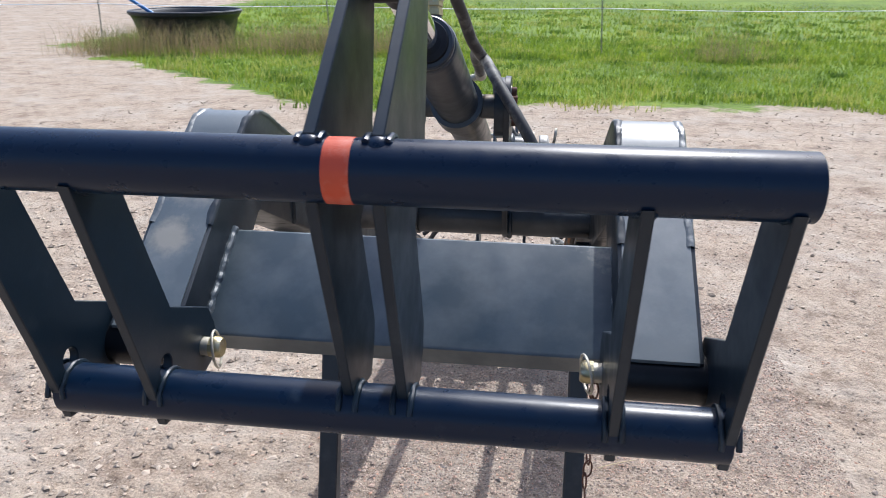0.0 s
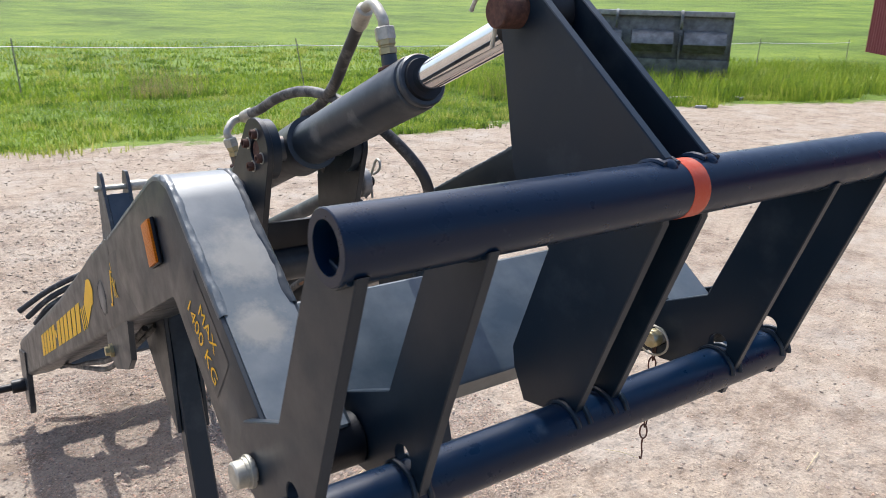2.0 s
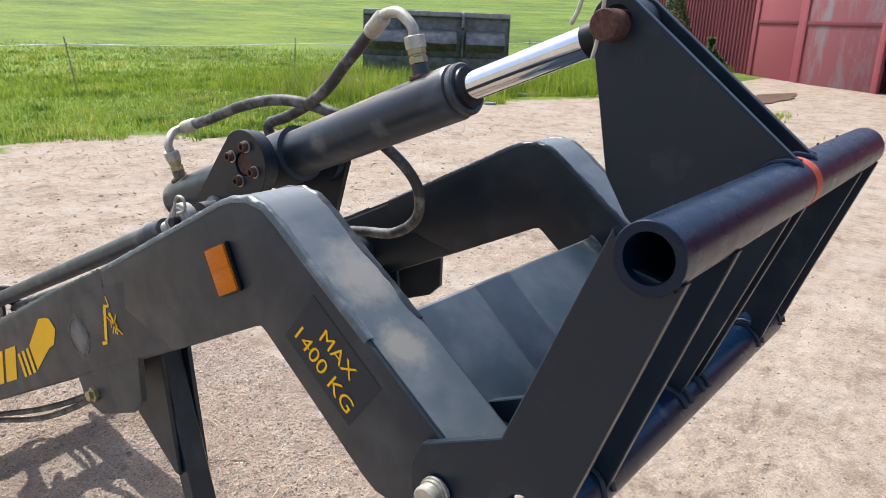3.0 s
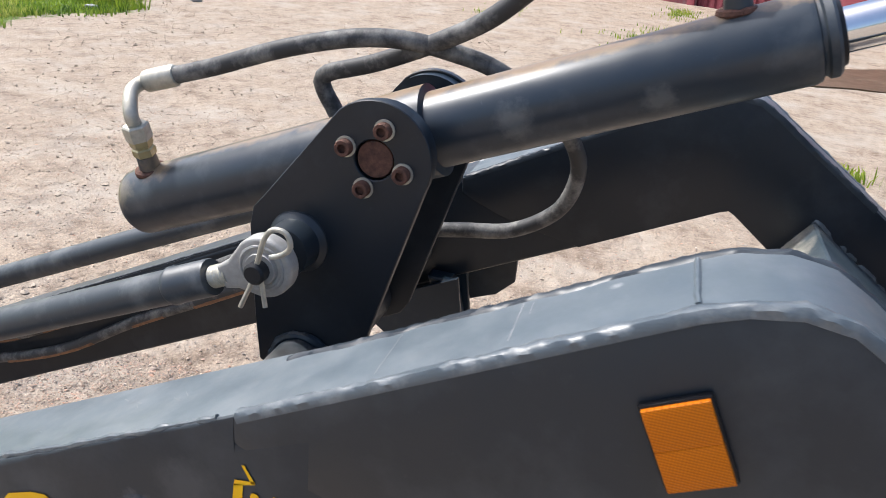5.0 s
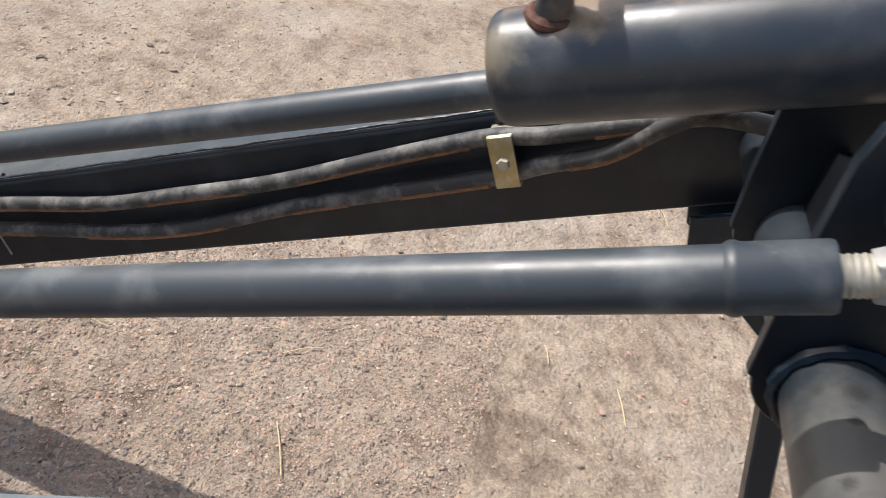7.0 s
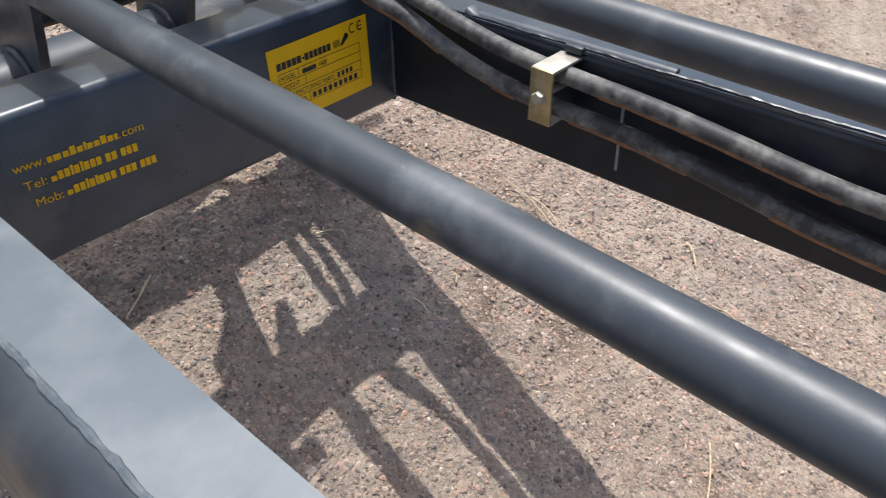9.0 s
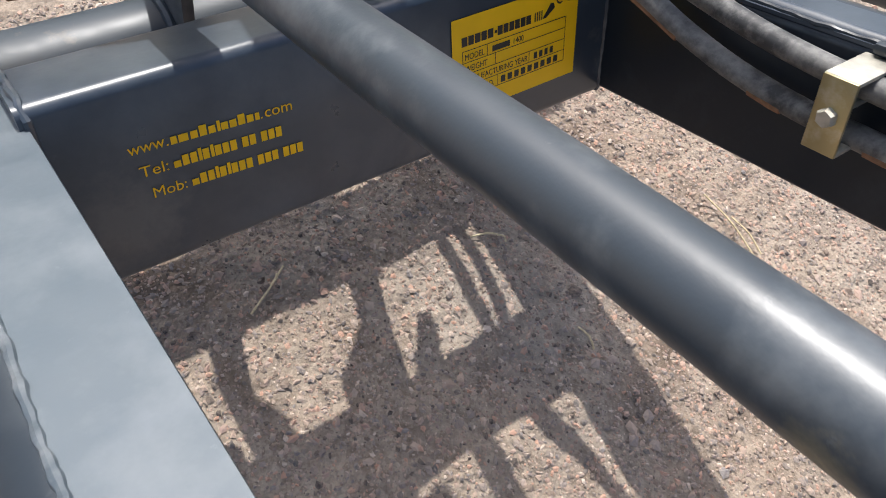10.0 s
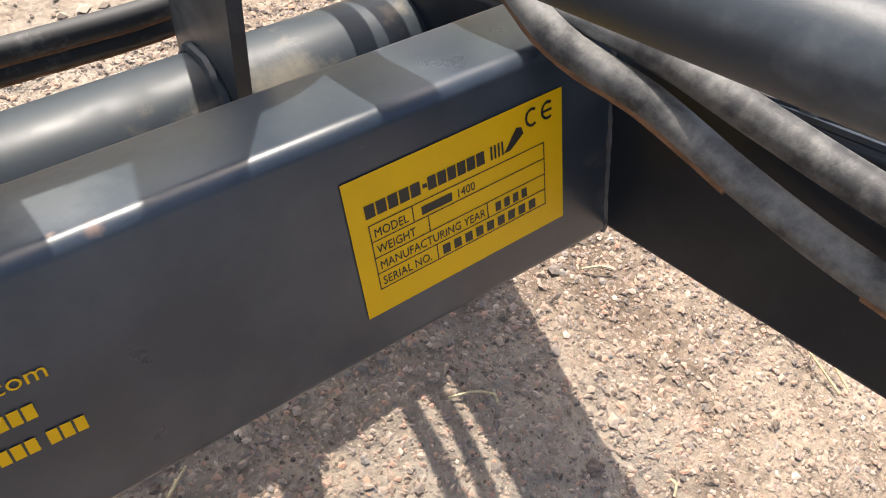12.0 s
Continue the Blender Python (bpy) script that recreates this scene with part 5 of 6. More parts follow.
def hose_clamp(x, y, z, back):
    """A bent strap with its bolt, holding two hoses to the arm; back: where the arm's face is."""
    t = thing("hose_clamp", (x, y, z), "yellow zinc plated strap holding two hoses on the arm", "clamp", "hose clamps")
    turn = Matrix.Rotation(radians(-25), 3, "X")
    part("strap", block((x, y, z), (0.004, 0.030, 0.066), turn, 0.0012), YZINC, t)
    up = turn @ Vector((0, 0, 1))
    for s in (-1, 1):
        part("strap_leg", block(Vector(((x + back) / 2, y, z)) + up * 0.0315 * s, (back - x, 0.030, 0.004), turn, 0.001), ZINC, t)
    part("bolt", lathe((x - 0.002, y, z), (-1, 0, 0), [(0.0085, 0), (0.0085, 0.005), (0.007, 0.007)], 6), ZINC, t)
    part("bolt_shank", rod((x, y, z), (back, y, z), 0.004, seg=10), ZINC, t)
    part("weld_tab", block(Vector((back - 0.004, y - 0.004, z)) + up * 0.042, (0.012, 0.026, 0.010), turn, 0.004), PAINT, t)
    return t


hose_clamp(0.284, 1.241, 0.957, 0.325)
hose_clamp(0.271, 2.076, 0.561, 0.331)

# ---- stickers and marks ----
FACE = XC - ARM_OUT - 0.0009
rm = plane_at((FACE, 0.569, 1.224), (0, -0.894, 0.447), (0, 0.44, 0.898))
refl = thing("side_reflector", rm.translation, "amber rectangular side reflector on the arm", "reflector")
part("backing", block(rm @ Vector((0.021, 0.0305, 0.003)), (0.046, 0.065, 0.006), rm.to_3x3(), 0.002), BLACK, refl)
part("lens", block(rm @ Vector((0.021, 0.0155, 0.0075)), (0.042, 0.0302, 0.004), rm.to_3x3(), 0.0004), AMBER, refl)
part("lens", block(rm @ Vector((0.021, 0.0458, 0.0075)), (0.042, 0.0302, 0.004), rm.to_3x3(), 0.0004), AMBER, refl)

tm = plane_at((FACE, 0.394, 1.2155), (0, -0.81, -0.585), (0, -0.585, 0.81))
part("lettering", fitted("MAX", 0.0625, 0.0200, tm), YELLOW, arm_near, "yellow lettering: MAX")
tm2 = plane_at((FACE, 0.4365, 1.2065), (0, -0.771, -0.637), (0, -0.637, 0.771))
part("lettering", fitted("1400 KG", 0.1125, 0.0225, tm2), YELLOW, arm_near, "yellow lettering: 1400 KG")
part("label_film", bars([(-0.008, -0.016, 0.135, 0.082)], plane_at((FACE + 0.0003, 0.438, 1.210), (0, -0.80, -0.60), (0, -0.60, 0.80)), 0.0), PAINT_DARK, arm_near, "clear film label")

FLAT = plane_at((FACE, 0, 0), (0, -1, 0), (0, 0, 1))


def on_face(pts):
    return [(-y, z) for y, z in pts]


arrow = [on_face([(1.090, 1.046), (1.075, 1.048), (1.055, 1.035), (1.067, 1.001), (1.085, 0.990), (1.143, 0.928), (1.166, 0.969), (1.116, 1.036)])]
strokes = [on_face([(1.183 + 0.019 * k, 0.957 - 0.011 * k), (1.172 + 0.019 * k, 0.963 - 0.011 * k), (1.150 + 0.020 * k, 0.921 - 0.011 * k), (1.161 + 0.020 * k, 0.915 - 0.011 * k)]) for k in range(3)]
part("emblem", splay(flat_shape(arrow + strokes, FLAT), -0.008), YELLOW, arm_near, "yellow arrow-like emblem")
blocks = []
y = 1.238
for k in range(12):
    if k != 6:
        w = 0.050
        z0, z1 = 0.877 - 0.485 * (y - 1.238), 0.951 - 0.485 * (y - 1.238)
        blocks.append(on_face([(y - 0.012, z1), (y + w - 0.012, z1 - 0.485 * w), (y + w, z0 - 0.485 * w), (y, z0)]))
    else:
        w = 0.025
        z0 = 0.905 - 0.485 * (y - 1.238)
        blocks.append(on_face([(y, z0 + 0.02), (y + w, z0 + 0.02 - 0.5 * w), (y + w, z0 - 0.5 * w), (y, z0)]))
    y += w + 0.012
for shape in blocks:
    part("brand_mark", splay(flat_shape([shape], FLAT), -0.008), YELLOW, arm_near, "yellow slanted block mark")
boom = [on_face(q) for q in (((0.8775, 1.1420), (0.8750, 1.1425), (0.8655, 1.1270), (0.8695, 1.1265)), ((0.8655, 1.1265), (0.8660, 1.1290), (0.8840, 1.1260), (0.8850, 1.1200)), ((0.8765, 1.1230), (0.8850, 1.1215), (0.8895, 1.0660), (0.8815, 1.0600)), ((0.8815, 1.0655), (0.8990, 1.0580), (0.8965, 1.0525), (0.8815, 1.0595)))]
cross = [on_face([(0.878, 1.1065), (0.876, 1.1085), (0.832, 1.0915), (0.834, 1.089)]), on_face([(0.850, 1.120), (0.8475, 1.119), (0.8605, 1.083), (0.863, 1.084)])]
for q in (((0.866, 1.1105), (0.861, 1.1125), (0.850, 1.0990), (0.856, 1.0960)), ((0.8665, 1.1020), (0.8640, 1.1025), (0.8640, 1.0925), (0.8665, 1.0925)), ((0.855, 1.1060), (0.853, 1.1075), (0.846, 1.0985), (0.848, 1.0975)), ((0.8565, 1.0985), (0.8535, 1.0985), (0.8510, 1.0850), (0.8540, 1.0850)), ((0.8520, 1.0985), (0.8495, 1.0990), (0.8460, 1.0860), (0.8490, 1.0850))):
    cross.append(on_face(q))
cross.append(on_face([(0.8665 + 0.0042 * math.cos(a), 1.1135 + 0.0042 * math.sin(a)) for a in np.linspace(0, 2 * math.pi, 11)[:-1]]))
part("warning_mark", flat_shape(boom + cross, FLAT), YELLOW, arm_near, "yellow warning pictogram")

# plate sticker on the rear beam
STK = plane_at(Vector((0.1183, 0, 0)) + B0 + UPB * 0.0338 - ALONG * 0.0012, Vector((1, 0, 0)) + UPB * 0.015, UPB)
W, H = 0.1645, 0.1030
sticker = part("type_plate", bars([(0, 0, W, H)], STK, 0.0), YELLOW, rear_beam, "yellow type plate sticker")


def line(a0, b0, a1, b1, w=0.0008):
    """A thin printed line between two points given as parts of the sticker's width and height from its top left."""
    x0, y0, x1, y1 = a0 * W, (1 - b0) * H, a1 * W, (1 - b1) * H
    return (min(x0, x1) - w / 2, min(y0, y1) - w / 2, abs(x1 - x0) + w, abs(y1 - y0) + w)


L0, L1, R0, R1, RH = 0.075, 0.90, 0.335, 0.815, 0.12
rules = [line(L0, R0, L1, R0), line(L0, R1, L1, R1), line(L0, R0, L0, R1), line(L1, R0, L1, R1)] + [line(L0, R0 + RH * k, L1, R0 + RH * k) for k in (1, 2, 3)]
rules += [line(a, R0 + RH * k, a, R0 + RH * (k + 1)) for k, a in enumerate((0.262, 0.325, 0.60, 0.345))]
for r in rules:
    part("printed_line", bars([r], STK, 0.0003), INK, sticker)
for k, word in enumerate(("MODEL", "WEIGHT", "MANUFACTURING YEAR", "SERIAL NO.")):
    m = STK @ Matrix.Translation((0.09 * W, (1 - R0 - RH * (k + 0.80)) * H, 0.0003))
    part("printed_word", glyphs(word, 0.0092, m @ Matrix.Diagonal((0.80, 1, 1, 1)), 0.0001), INK, sticker, "printed word: " + word.lower())
m = STK @ Matrix.Translation((0.46 * W, (1 - R0 - RH * 0.80) * H, 0.0003))
part("printed_word", glyphs("1400", 0.0088, m @ Matrix.Diagonal((0.85, 1, 1, 1)), 0.0001), INK, sticker, "printed number: 1400")
marks = [(0.30 * W, (1 - R0 - 0.098) * H, 0.14 * W, 0.0062)]
marks += [((0.64 + 0.045 * k) * W, (1 - R0 - RH * 2.85) * H, 0.028 * W, 0.0072) for k in range(4)]
marks += [((0.37 + 0.055 * k) * W, (1 - R0 - RH * 3.85) * H, 0.036 * W, 0.0074) for k in range(9)]
marks += [((0.07 + 0.049 * k) * W, 0.715 * H, 0.042 * W, 0.0095) for k in range(5)] + [(0.318 * W, 0.745 * H, 0.02 * W, 0.003)] + [((0.342 + 0.045 * k) * W, 0.715 * H, 0.038 * W, 0.0095) for k in range(6)]
marks += [((0.635 + 0.018 * k) * W, 0.715 * H, 0.009 * W, 0.010) for k in range(4)]
for r in marks:
    part("stamped_bar", bars([r], STK, 0.0003), INK, sticker)
part("emblem", flat_shape([[(0.70 * W, 0.72 * H), (0.73 * W, 0.72 * H), (0.80 * W, 0.80 * H), (0.79 * W, 0.85 * H), (0.765 * W, 0.86 * H)]], STK, 0.0003), INK, sticker)
for cx, bar in ((0.845, False), (0.925, True)):
    ring = []
    for a in np.linspace(55, 305, 16):
        ring.append(((cx + 0.035 * math.cos(radians(a))) * W, 0.885 * H + 0.0068 * math.sin(radians(a))))
    inner = [((cx + 0.024 * math.cos(radians(a))) * W, 0.885 * H + 0.0048 * math.sin(radians(a))) for a in np.linspace(305, 55, 16)]
    bm = bmesh.new()
    vo = [bm.verts.new(STK @ Vector((x, y, 0.0003))) for x, y in ring]
    vi = [bm.verts.new(STK @ Vector((x, y, 0.0003))) for x, y in inner[::-1]]
    for i in range(15):
        bm.faces.new((vo[i], vo[i + 1], vi[i + 1], vi[i]))
    part("conformity_mark", bm, INK, sticker)
part("conformity_mark", bars([(0.895 * W, 0.875 * H, 0.05 * W, 0.0018)], STK, 0.0003), INK, sticker)

# three lines of writing on the beam: plain words lettered, the rest as bars
TXT = plane_at(B0 + UPB * 0.1000 - ALONG * 0.0010, Vector((1, 0, 0)) - UPB * 0.045, UPB)
UNIT = 0.01227


def written(pieces, x, y):
    """A line of writing: letters of the built-in font, or ("bar", width, height) pieces, set one after another."""
    for piece in pieces:
        if piece[0] == "bar":
            part("writing_bar", bars([(x, y, piece[1] * UNIT * 0.80, piece[2])], TXT, 0.0), YELLOW, rear_beam, "small yellow bar of writing")
            x += piece[1] * UNIT
        elif piece[0] == "gap":
            x += piece[1] * UNIT
        else:
            word, wide, tall = piece
            part("lettering", fitted(word, wide * UNIT * 0.97, tall, TXT @ Matrix.Translation((x, y, -0.0004))), YELLOW, rear_beam, "yellow lettering: " + word)
            x += wide * UNIT


LOW, CAP = 0.0068, 0.0096
written([("www", 2.46, LOW), (".", 0.16, 0.0016), ("gap", 0.16)] + [("bar", w, h) for w, h in ((0.52, LOW), (0.82, LOW), (0.61, LOW), (0.63, CAP), (0.61, LOW), (0.28, CAP), (0.61, LOW), (0.61, LOW), (0.63, CAP), (0.61, LOW), (0.41, LOW))] + [(".", 0.16, 0.0016), ("gap", 0.16), ("com", 2.13, LOW)], -0.196, 0.0)
FIGS = [("bar", 0.56, CAP)] * 3
CODE = [("gap", 0.3), ("bar", 0.60, 0.0060), ("bar", 0.56, CAP), ("bar", 0.56, CAP), ("bar", 0.30, 0.0115), ("bar", 0.56, CAP), ("bar", 0.30, 0.0115)]
written([("Tel:", 1.95, CAP)] + CODE + FIGS + [("gap", 0.30)] + FIGS[:2] + [("gap", 0.30)] + FIGS, -0.191, -0.0213)
written([("Mob:", 2.35, CAP)] + CODE + FIGS + [("gap", 0.30)] + FIGS + [("gap", 0.30)] + FIGS, -0.1845, -0.0425)


# ---- safety chain on the far pivot pin ----
chain = thing("safety_chain", (0.288, 0.205, 1.08), "thin rusty chain with a hook hanging from the pivot pin", "chain")
z, k = 1.078, 0
while z > 0.925:
    m = Matrix.Translation((0.288 + 0.003 * math.sin(z * 60), 0.205, z)) @ Matrix.Rotation(radians(90 * (k % 2) + 20), 4, "Z")
    part("link", sweep([m @ Vector((0.0058 * math.cos(a), 0.0, 0.0125 * math.sin(a))) for a in np.linspace(0, 2 * math.pi, 18)], 0.0013, 6), RUST, chain)
    z -= 0.0195
    k += 1
part("hook", sweep(spline([(0.288, 0.205, 0.930), (0.290, 0.207, 0.915), (0.288, 0.203, 0.903), (0.280, 0.198, 0.898), (0.274, 0.196, 0.905)], 0.003), 0.0014, 6), RUST, chain)


# ---- straws on the gravel ----
def straw(a, b, r=0.0016):
    (x0, y0), (x1, y1) = a, b
    z0, z1 = height_at(x0, y0) + 0.007, height_at(x1, y1) + 0.009
    t = part("straw", sweep(spline([(x0, y0, z0), ((x0 + x1) / 2 + 0.004, (y0 + y1) / 2, (z0 + z1) / 2 + 0.004), (x1, y1, z1)], 0.01), r, 5), STRAW)
    return tagged(t, "dry pale straw lying on the gravel", "straw", "straws")


STRAWS = (((-0.082, 2.344), (-0.013, 2.388)), ((0.569, 1.587), (0.440, 1.52)), ((0.671, 2.199), (0.674, 2.068)), ((0.923, 1.87), (0.885, 1.821)), ((0.498, 2.364), (0.53, 2.342)), ((0.257, 2.312), (0.294, 2.294)), ((0.294, 2.294), (0.299, 2.278)), ((0.689, 2.144), (0.688, 2.066)), ((-0.041, 2.37), (-0.027, 2.381)), ((0.772, 1.662), (0.829, 1.577)),
          ((0.827, 1.743), (0.843, 1.682)), ((0.316, 2.114), (0.316, 2.075)), ((1.095, 1.04), (1.03, 1.02)), ((0.415, 2.108), (0.406, 2.092)), ((0.9, 0.8), (1.02, 0.83)), ((1.45, 1.1), (1.38, 1.2)), ((1.9, 0.7), (2.05, 0.74)))
for a, b in STRAWS:
    straw(a, b)


# ---- fence ----
def fence():
    t = thing("wire_fence", (1.15, 13.9, 0.0), "thin grey posts carrying a white fence tape along the meadow", "fence")
    xs = [-12.6, -8.6, -3.9, 1.15, 6.25, 11.4, 16.6, 21.8, 27.0]
    tops = []
    for i, x in enumerate(xs):
        lean = (-0.06, 0.03, -0.05, -0.05, -0.17, 0.04, -0.03, 0.05, 0.0)[i]
        y = 13.9 + 0.06 * math.sin(i * 2.1)
        part("post", rod((x, y, -0.1), (x + lean, y, 0.95), 0.014, 0.011, seg=8), POST, t)
        part("insulator", rod((x + lean * 0.86, y - 0.03, 0.82), (x + lean * 0.86, y + 0.0, 0.82), 0.018, seg=8), BLACK, t)
        tops.append((x + lean * 0.86, y - 0.03, 0.82))
    run = []
    for a, b in zip(tops, tops[1:]):
        a, b = Vector(a), Vector(b)
        run += [a.lerp(b, k / 6) - Vector((0, 0, 0.035 * math.sin(math.pi * k / 6))) for k in range(6)]
    run.append(Vector(tops[-1]))
    part("tape", sweep(run, 0.009, 6, flat=0.4), ROPE, t)


fence()


# ---- water tub in the meadow ----
def tub():
    c = Vector((-7.1, 14.6, 0.0))
    t = thing("water_tub", c, "large round black rubber water tub with a wet rim", "tub")
    part("shell", lathe(c, (0, 0, 1), [(0.80, 0.0), (0.90, 0.10), (1.02, 0.52), (1.07, 0.60), (1.10, 0.62), (1.10, 0.655), (1.06, 0.665), (1.02, 0.63), (0.95, 0.45)], 48), RUBBER_TUB, t)
    part("rim", sweep([c + Vector((1.085 * math.cos(a), 1.085 * math.sin(a), 0.66)) for a in np.linspace(0, 2 * math.pi, 64)], 0.03, 8), RUBBER_TUB, t)
    part("water", lathe(c + Vector((0, 0, 0.42)), (0, 0, 1), [(0.95, 0.0), (0.5, 0.002), (0.002, 0.002)], 40), WATER, t)
    part("hose", rod(c + Vector((-0.45, -0.30, 0.56)), c + Vector((-1.25, -0.25, 1.02)), 0.035, seg=12), BLUE, t, "bright blue plastic pipe")


tub()


# ---- loader bucket parked in the grass ----
def bucket():
    c = Vector((14.0, 11.7, 0.0))
    m = Matrix.Translation(c) @ Matrix.Rotation(radians(-49), 4, "Z") @ Matrix.Diagonal((1, 1.2, 1.27, 1))
    t = thing("loader_bucket", c, "black steel loader bucket with two round hooks parked in grass", "bucket")

    def put(bm):
        bmesh.ops.transform(bm, matrix=m, verts=bm.verts[:])
        return bm

    half = 1.75
    shell = [(-0.05, 1.22), (0.02, 1.26), (0.08, 1.20), (0.02, 0.78), (0.06, 0.40), (0.22, 0.12), (0.45, 0.02), (1.0, 0.0), (1.0, 0.03), (0.46, 0.06), (0.26, 0.16), (0.12, 0.42), (0.08, 0.78), (0.13, 1.20), (0.04, 1.30), (-0.06, 1.28)]
    part("shell", put(slab([(y, z) for y, z in shell], -half, half, bevel=0.0)), STEEL_OLD, t)
    for s in (-1, 1):
        part("side", put(slab([(0.0, 1.28), (0.10, 1.28), (1.0, 0.05), (1.0, 0.0), (0.2, 0.0), (0.0, 0.4)], s * half - 0.012, s * half + 0.012, bevel=0.004)), STEEL_OLD, t)
        part("hook", put(slab(arc(-0.08, 1.16, 0.17, 0, 360, 20)[:-1], s * 0.72 - 0.03 - 0.1, s * 0.72 + 0.03 - 0.1, [(-0.08, 1.16, 0.06)], bevel=0.004)), STEEL_OLD, t)
        part("bracket", put(block((s * 0.72 - 0.1, -0.03, 0.66), (0.05, 0.14, 0.5), None, 0.01)), STEEL_OLD, t)
    part("top_bar", put(block((0, 0.0, 1.27), (2 * half, 0.12, 0.09), None, 0.015)), GREYBAR, t, "pale worn top edge")
    for k in range(3):
        x = -1.15 + 1.15 * k
        part("stiffener", put(slab(arc(-0.03, 0.62, 0.36, 20, 160, 9)[::1] + [(-0.1, 0.60)], x - 0.46, x + 0.46, bevel=0.0)), STEEL_OLD, t)
    part("wear_plate", put(block((0, -0.01, 0.30), (2 * half - 0.04, 0.03, 0.36), Matrix.Rotation(radians(8), 3, "X"), 0.008)), STEEL_OLD, t)


STEEL_OLD = plain("worn_black_steel", (0.16, 0.17, 0.175), 0.5, 0.2, 0.5, 5.0, 0.3)
GREYBAR = plain("worn_grey_paint", (0.30, 0.30, 0.30), 0.6, 0.0, 0.3, 8.0)
bucket()


# ---- barn ----
def ribbed(y0, y1, z0, z1, x, pitch=0.21, depth=0.035):
    """Trapezoid-ribbed sheet facing -x."""
    bm = bmesh.new()
    ys = []
    n = max(1, int((y1 - y0) / pitch))
    p = (y1 - y0) / n
    for k in range(n):
        ys += [(y0 + p * k, 0.0), (y0 + p * (k + 0.45), 0.0), (y0 + p * (k + 0.58), -depth), (y0 + p * (k + 0.87), -depth)]
    ys.append((y1, 0.0))
    lo = [bm.verts.new((x + d, y, z0)) for y, d in ys]
    hi = [bm.verts.new((x + d, y, z1)) for y, d in ys]
    for i in range(len(ys) - 1):
        bm.faces.new((lo[i], lo[i + 1], hi[i + 1], hi[i]))
    b0, b1 = bm.verts.new((x + 0.12, y0, z0)), bm.verts.new((x + 0.12, y1, z0))
    b2, b3 = bm.verts.new((x + 0.12, y1, z1)), bm.verts.new((x + 0.12, y0, z1))
    bm.faces.new((b0, b3, b2, b1))
    bm.faces.new((b0, lo[0], hi[0], b3))
    bm.faces.new((b1, b2, hi[-1], lo[-1]))
    bm.faces.new(lo + [b1, b0])
    bm.faces.new([b3, b2] + hi[::-1])
    return bm


def barn():
    """Long wall along the yard, set slantwise; built along y and then turned into place."""
    t = thing("barn", (21.6, 1.4, 0.0), "long red sheet-metal barn with faded sliding doors, one ajar", "barn")
    place = Matrix.Translation((20.5, 0, 0)) @ Matrix.Rotation(radians(-38), 4, "Z") @ Matrix.Translation((-25.3, 0, 0))

    def put(name, bm, material, parent=t, label="", smooth=35):
        bmesh.ops.transform(bm, matrix=place, verts=bm.verts[:])
        return part(name, bm, material, parent, label, smooth)

    for y0, y1 in ((10.2, 20.7), (-2.2, 0.3), (-14.0, -6.0)):
        put("wall", ribbed(y0, y1, -0.3, 4.6, 25.3), BARN_RED, smooth=0)
    put("wall", block((25.36, 5.25, 4.15), (0.12, 9.9, 0.9), None, 0.0), BARN_RED)
    put("wall", block((25.36, -4.1, 4.15), (0.12, 3.8, 0.9), None, 0.0), BARN_RED)
    put("wall", block((29.8, 20.64, 2.15), (8.8, 0.12, 4.9), None, 0.0), BARN_RED)
    put("wall", block((29.8, -13.94, 2.15), (8.8, 0.12, 4.9), None, 0.0), BARN_RED)
    put("wall", block((34.2, 3.35, 2.15), (0.12, 34.4, 4.9), None, 0.0), BARN_RED)
    put("floor", block((29.8, 3.35, -0.15), (8.7, 34.3, 0.1), None, 0.0), DARK_IN)
    for y0, y1, x, stuff, label in ((7.75, 10.25, 25.20, BARN_PINK, "smooth pink sliding door"), (4.30, 7.75, 25.12, BARN_DOOR, "faded grey sliding door"), (1.95, 3.82, 25.12, BARN_DOOR, "faded grey sliding door"), (0.25, 1.75, 25.20, BARN_DOOR, "faded grey sliding door"), (-6.05, -2.15, 25.20, BARN_PINK, "smooth red sliding door")):
        door = put("sliding_door", block((x, (y0 + y1) / 2, 1.80), (0.06, y1 - y0, 3.8), None, 0.01), stuff, label=label)
        for zz in (1.8, 3.5):
            put("rail", block((x - 0.045, (y0 + y1) / 2, zz), (0.03, y1 - y0 - 0.5, 0.12), None, 0.005), BARN_RED, door)
        for ys in (y0 + 0.12, y1 - 0.12):
            put("stile", block((x - 0.05, ys, 1.80), (0.04, 0.22, 3.7), None, 0.005), BARN_PINK, door)
    bm = bmesh.new()
    vs = [bm.verts.new(p) for p in ((24.7, -14.5, 4.55), (24.7, 21.2, 4.55), (29.8, 21.2, 7.2), (29.8, -14.5, 7.2), (34.9, -14.5, 4.55), (34.9, 21.2, 4.55))]
    bm.faces.new((vs[0], vs[1], vs[2], vs[3]))
    bm.faces.new((vs[3], vs[2], vs[5], vs[4]))
    bmesh.ops.solidify(bm, geom=bm.faces[:], thickness=0.12)
    put("roof", bm, BARN_RED, smooth=0)


barn()


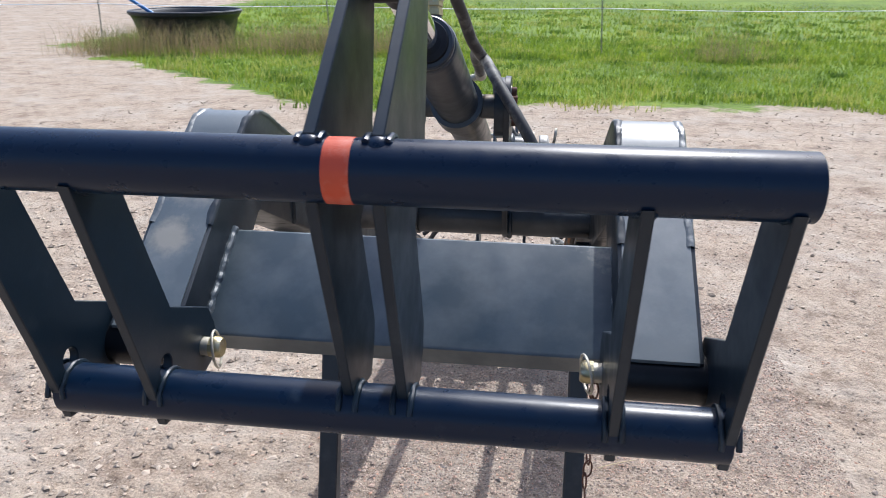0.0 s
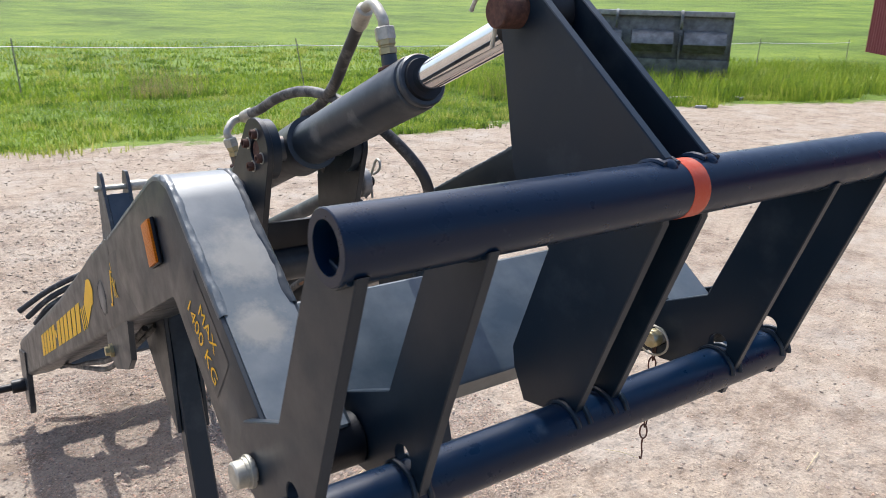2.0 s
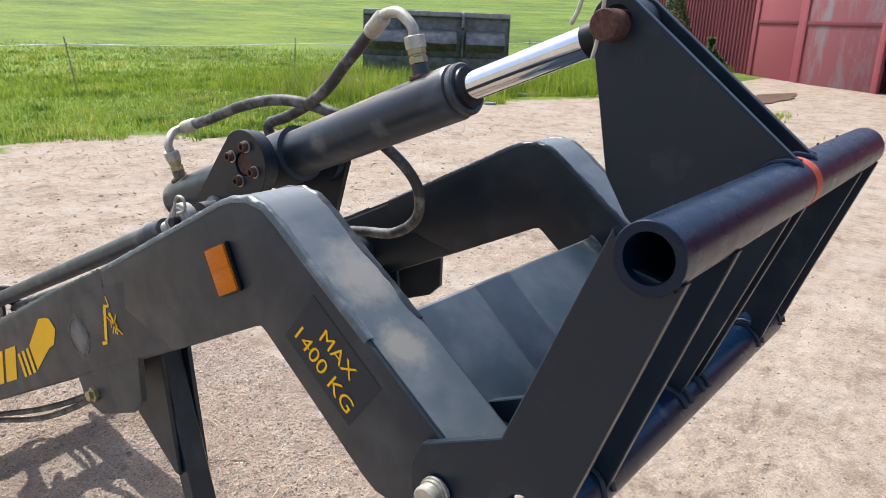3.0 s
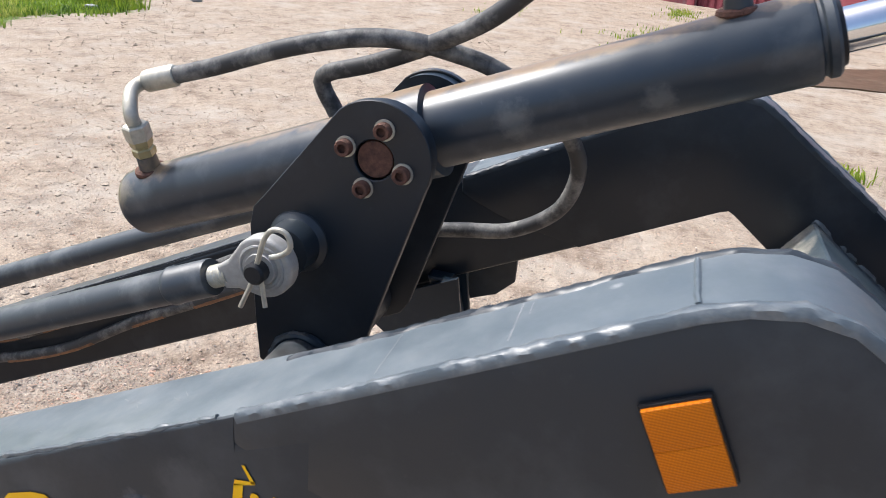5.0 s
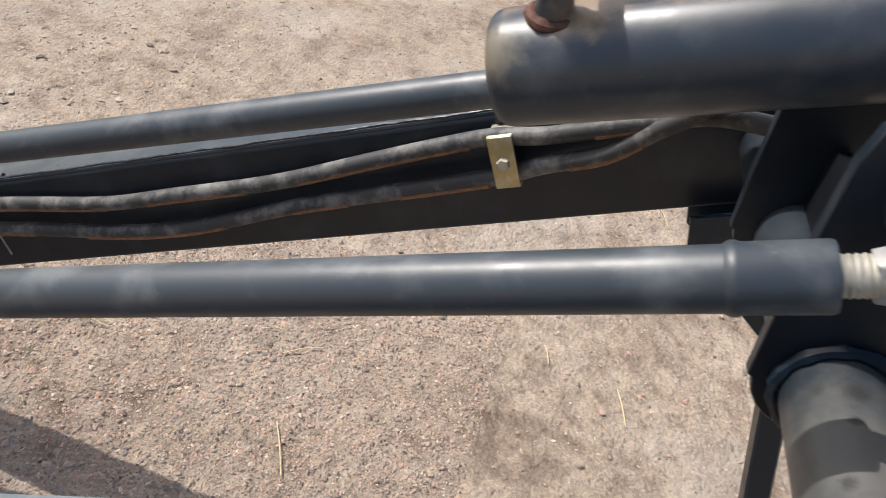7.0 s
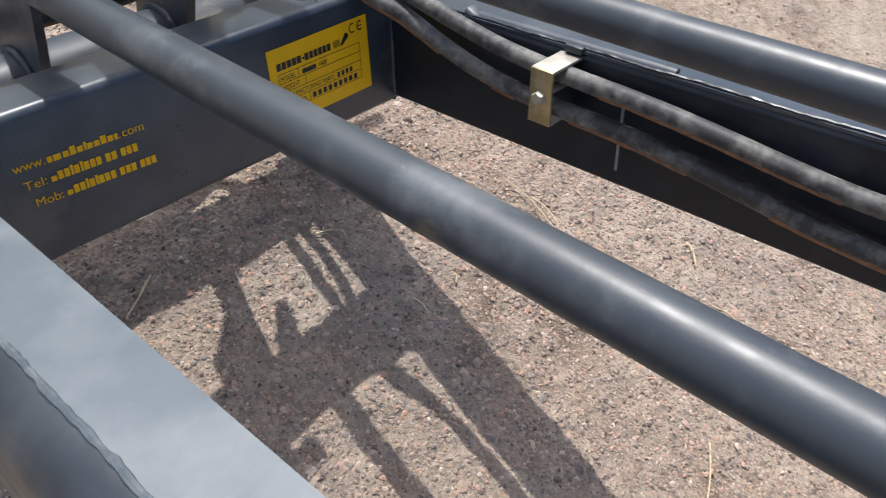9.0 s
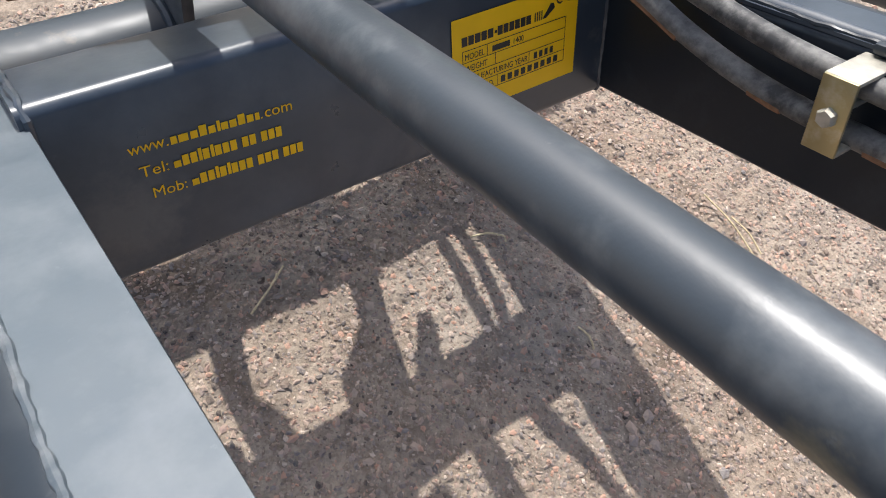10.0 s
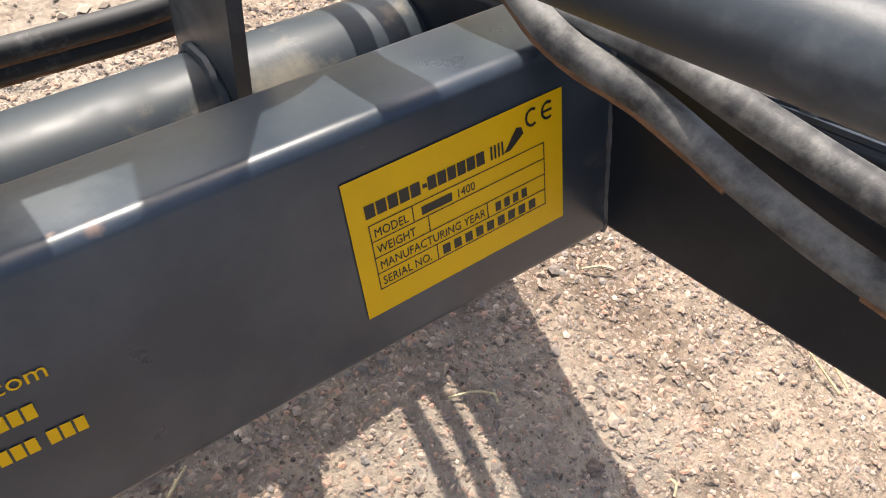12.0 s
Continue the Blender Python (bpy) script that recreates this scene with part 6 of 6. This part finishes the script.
def shrub(at, tall, wide, seed):
    rng = np.random.default_rng(seed)
    t = thing("shrub", at, "dense green shrub growing up the barn wall", "shrub")
    o = Vector(at)
    for k in range(5):
        top = o + Vector((rng.uniform(-0.2, 0.2) * wide, rng.uniform(-0.4, 0.4) * wide, tall * rng.uniform(0.6, 0.95)))
        part("stem", sweep(spline([o + Vector((rng.uniform(-0.1, 0.1), rng.uniform(-0.15, 0.15), 0)), o.lerp(top, 0.5) + Vector((0, rng.uniform(-0.15, 0.15), 0)), top], 0.15), 0.022, 6), POST, t)
    verts, faces = [], []
    for k in range(2600):
        z = rng.uniform(0.1, 1.0) ** 0.8
        w = wide * (0.5 + 0.35 * math.sin(z * 5.0 + seed)) * (1.15 - 0.5 * z)
        a, rr = rng.uniform(0, 2 * math.pi), rng.uniform(0.3, 1.0) ** 0.5
        c = o + Vector((math.cos(a) * w * rr * 0.6, math.sin(a) * w * rr, z * tall))
        u = Vector(rng.normal(size=3)).normalized()
        v = u.orthogonal().normalized()
        s = rng.uniform(0.04, 0.085)
        i = len(verts)
        verts += [tuple(c - u * s), tuple(c + v * s * 0.5), tuple(c + u * s), tuple(c - v * s * 0.5)]
        faces.append((i, i + 1, i + 2, i + 3))
    me = bpy.data.meshes.new("leaves")
    me.from_pydata(verts, [], faces)
    finish("leaves", me, LEAVES, t, "", 0)


LEAVES = blade_stuff("shrub_leaves", [(0.1, (0.03, 0.075, 0.015)), (0.5, (0.08, 0.16, 0.03)), (0.9, (0.17, 0.26, 0.07))])
shrub((28.2, 11.6, 0.0), 3.3, 0.95, 31)
shrub((27.2, 9.7, 0.0), 1.2, 0.8, 32)


def puddle(cx, cy, rx, ry, turn, seed):
    bm = bmesh.new()
    vs = []
    c, q = math.cos(radians(turn)), math.sin(radians(turn))
    for a in np.linspace(0, 2 * math.pi, 97)[:-1]:
        k = 1 + 0.16 * math.sin(2 * a + seed) + 0.10 * math.sin(5 * a + 2 * seed) + 0.05 * math.sin(11 * a + seed)
        u, v = rx * k * math.cos(a), ry * k * math.sin(a)
        vs.append(bm.verts.new((cx + u * c - v * q, cy + u * q + v * c, 0.020)))
    f = bm.faces.new(vs)
    ex = bmesh.ops.extrude_face_region(bm, geom=[f])
    bmesh.ops.translate(bm, vec=(0, 0, -0.05), verts=[g for g in ex["geom"] if isinstance(g, bmesh.types.BMVert)])
    bmesh.ops.triangulate(bm, faces=bm.faces[:])
    ob = part("water", bm, WATER)
    tagged(ob, "shallow brown muddy puddle on the yard", "puddle", kind="structure")


puddle(18.3, 5.0, 1.8, 0.45, 0.0, 1.0)
puddle(10.9, -2.0, 2.3, 0.95, -56.0, 2.2)


def rubble(at, size, turn, material):
    ob = part("rubble", block(Vector(at) + Vector((0, 0, size[2] * 0.4)), size, Matrix.Rotation(radians(turn), 3, "Z"), 0.012), material)
    tagged(ob, "pale broken slab lying at the grass edge", "rubble", "rubble at the grass edge")


for at, size, turn in (((9.6, 8.6, 0), (0.35, 0.22, 0.10), 20), ((12.0, 9.3, 0), (0.75, 0.12, 0.05), -12), ((10.3, 8.0, 0), (0.24, 0.16, 0.05), 50), ((13.2, 8.7, 0), (0.22, 0.18, 0.06), 10), ((8.3, 8.3, 0), (0.16, 0.12, 0.06), 70), ((11.2, 8.1, 0), (0.14, 0.2, 0.05), 30)):
    rubble(at, size, turn, GREYBAR)

spots = []
rng = np.random.default_rng(77)
for cx, cy, rx, ry, n in ((12.2, 0.1, 1.5, 0.9, 5200), (11.0, 0.6, 0.9, 0.4, 1500), (5.5, -0.78, 0.35, 0.2, 220), (13.9, 3.8, 1.0, 0.3, 400), (14.2, -0.5, 0.8, 0.25, 500), (17.5, 0.6, 1.4, 0.35, 400)):
    for k in range(n):
        x, y = rng.normal(cx, rx * 0.55), rng.normal(cy, ry * 0.6)
        if noise.noise(Vector((x * 1.6, y * 2.6, 4))) > -0.05:
            spots.append((x, y))
build_blades("weeds", spots, 0.085, 0.018, BLADES, "low green weeds growing in the yard", 9)
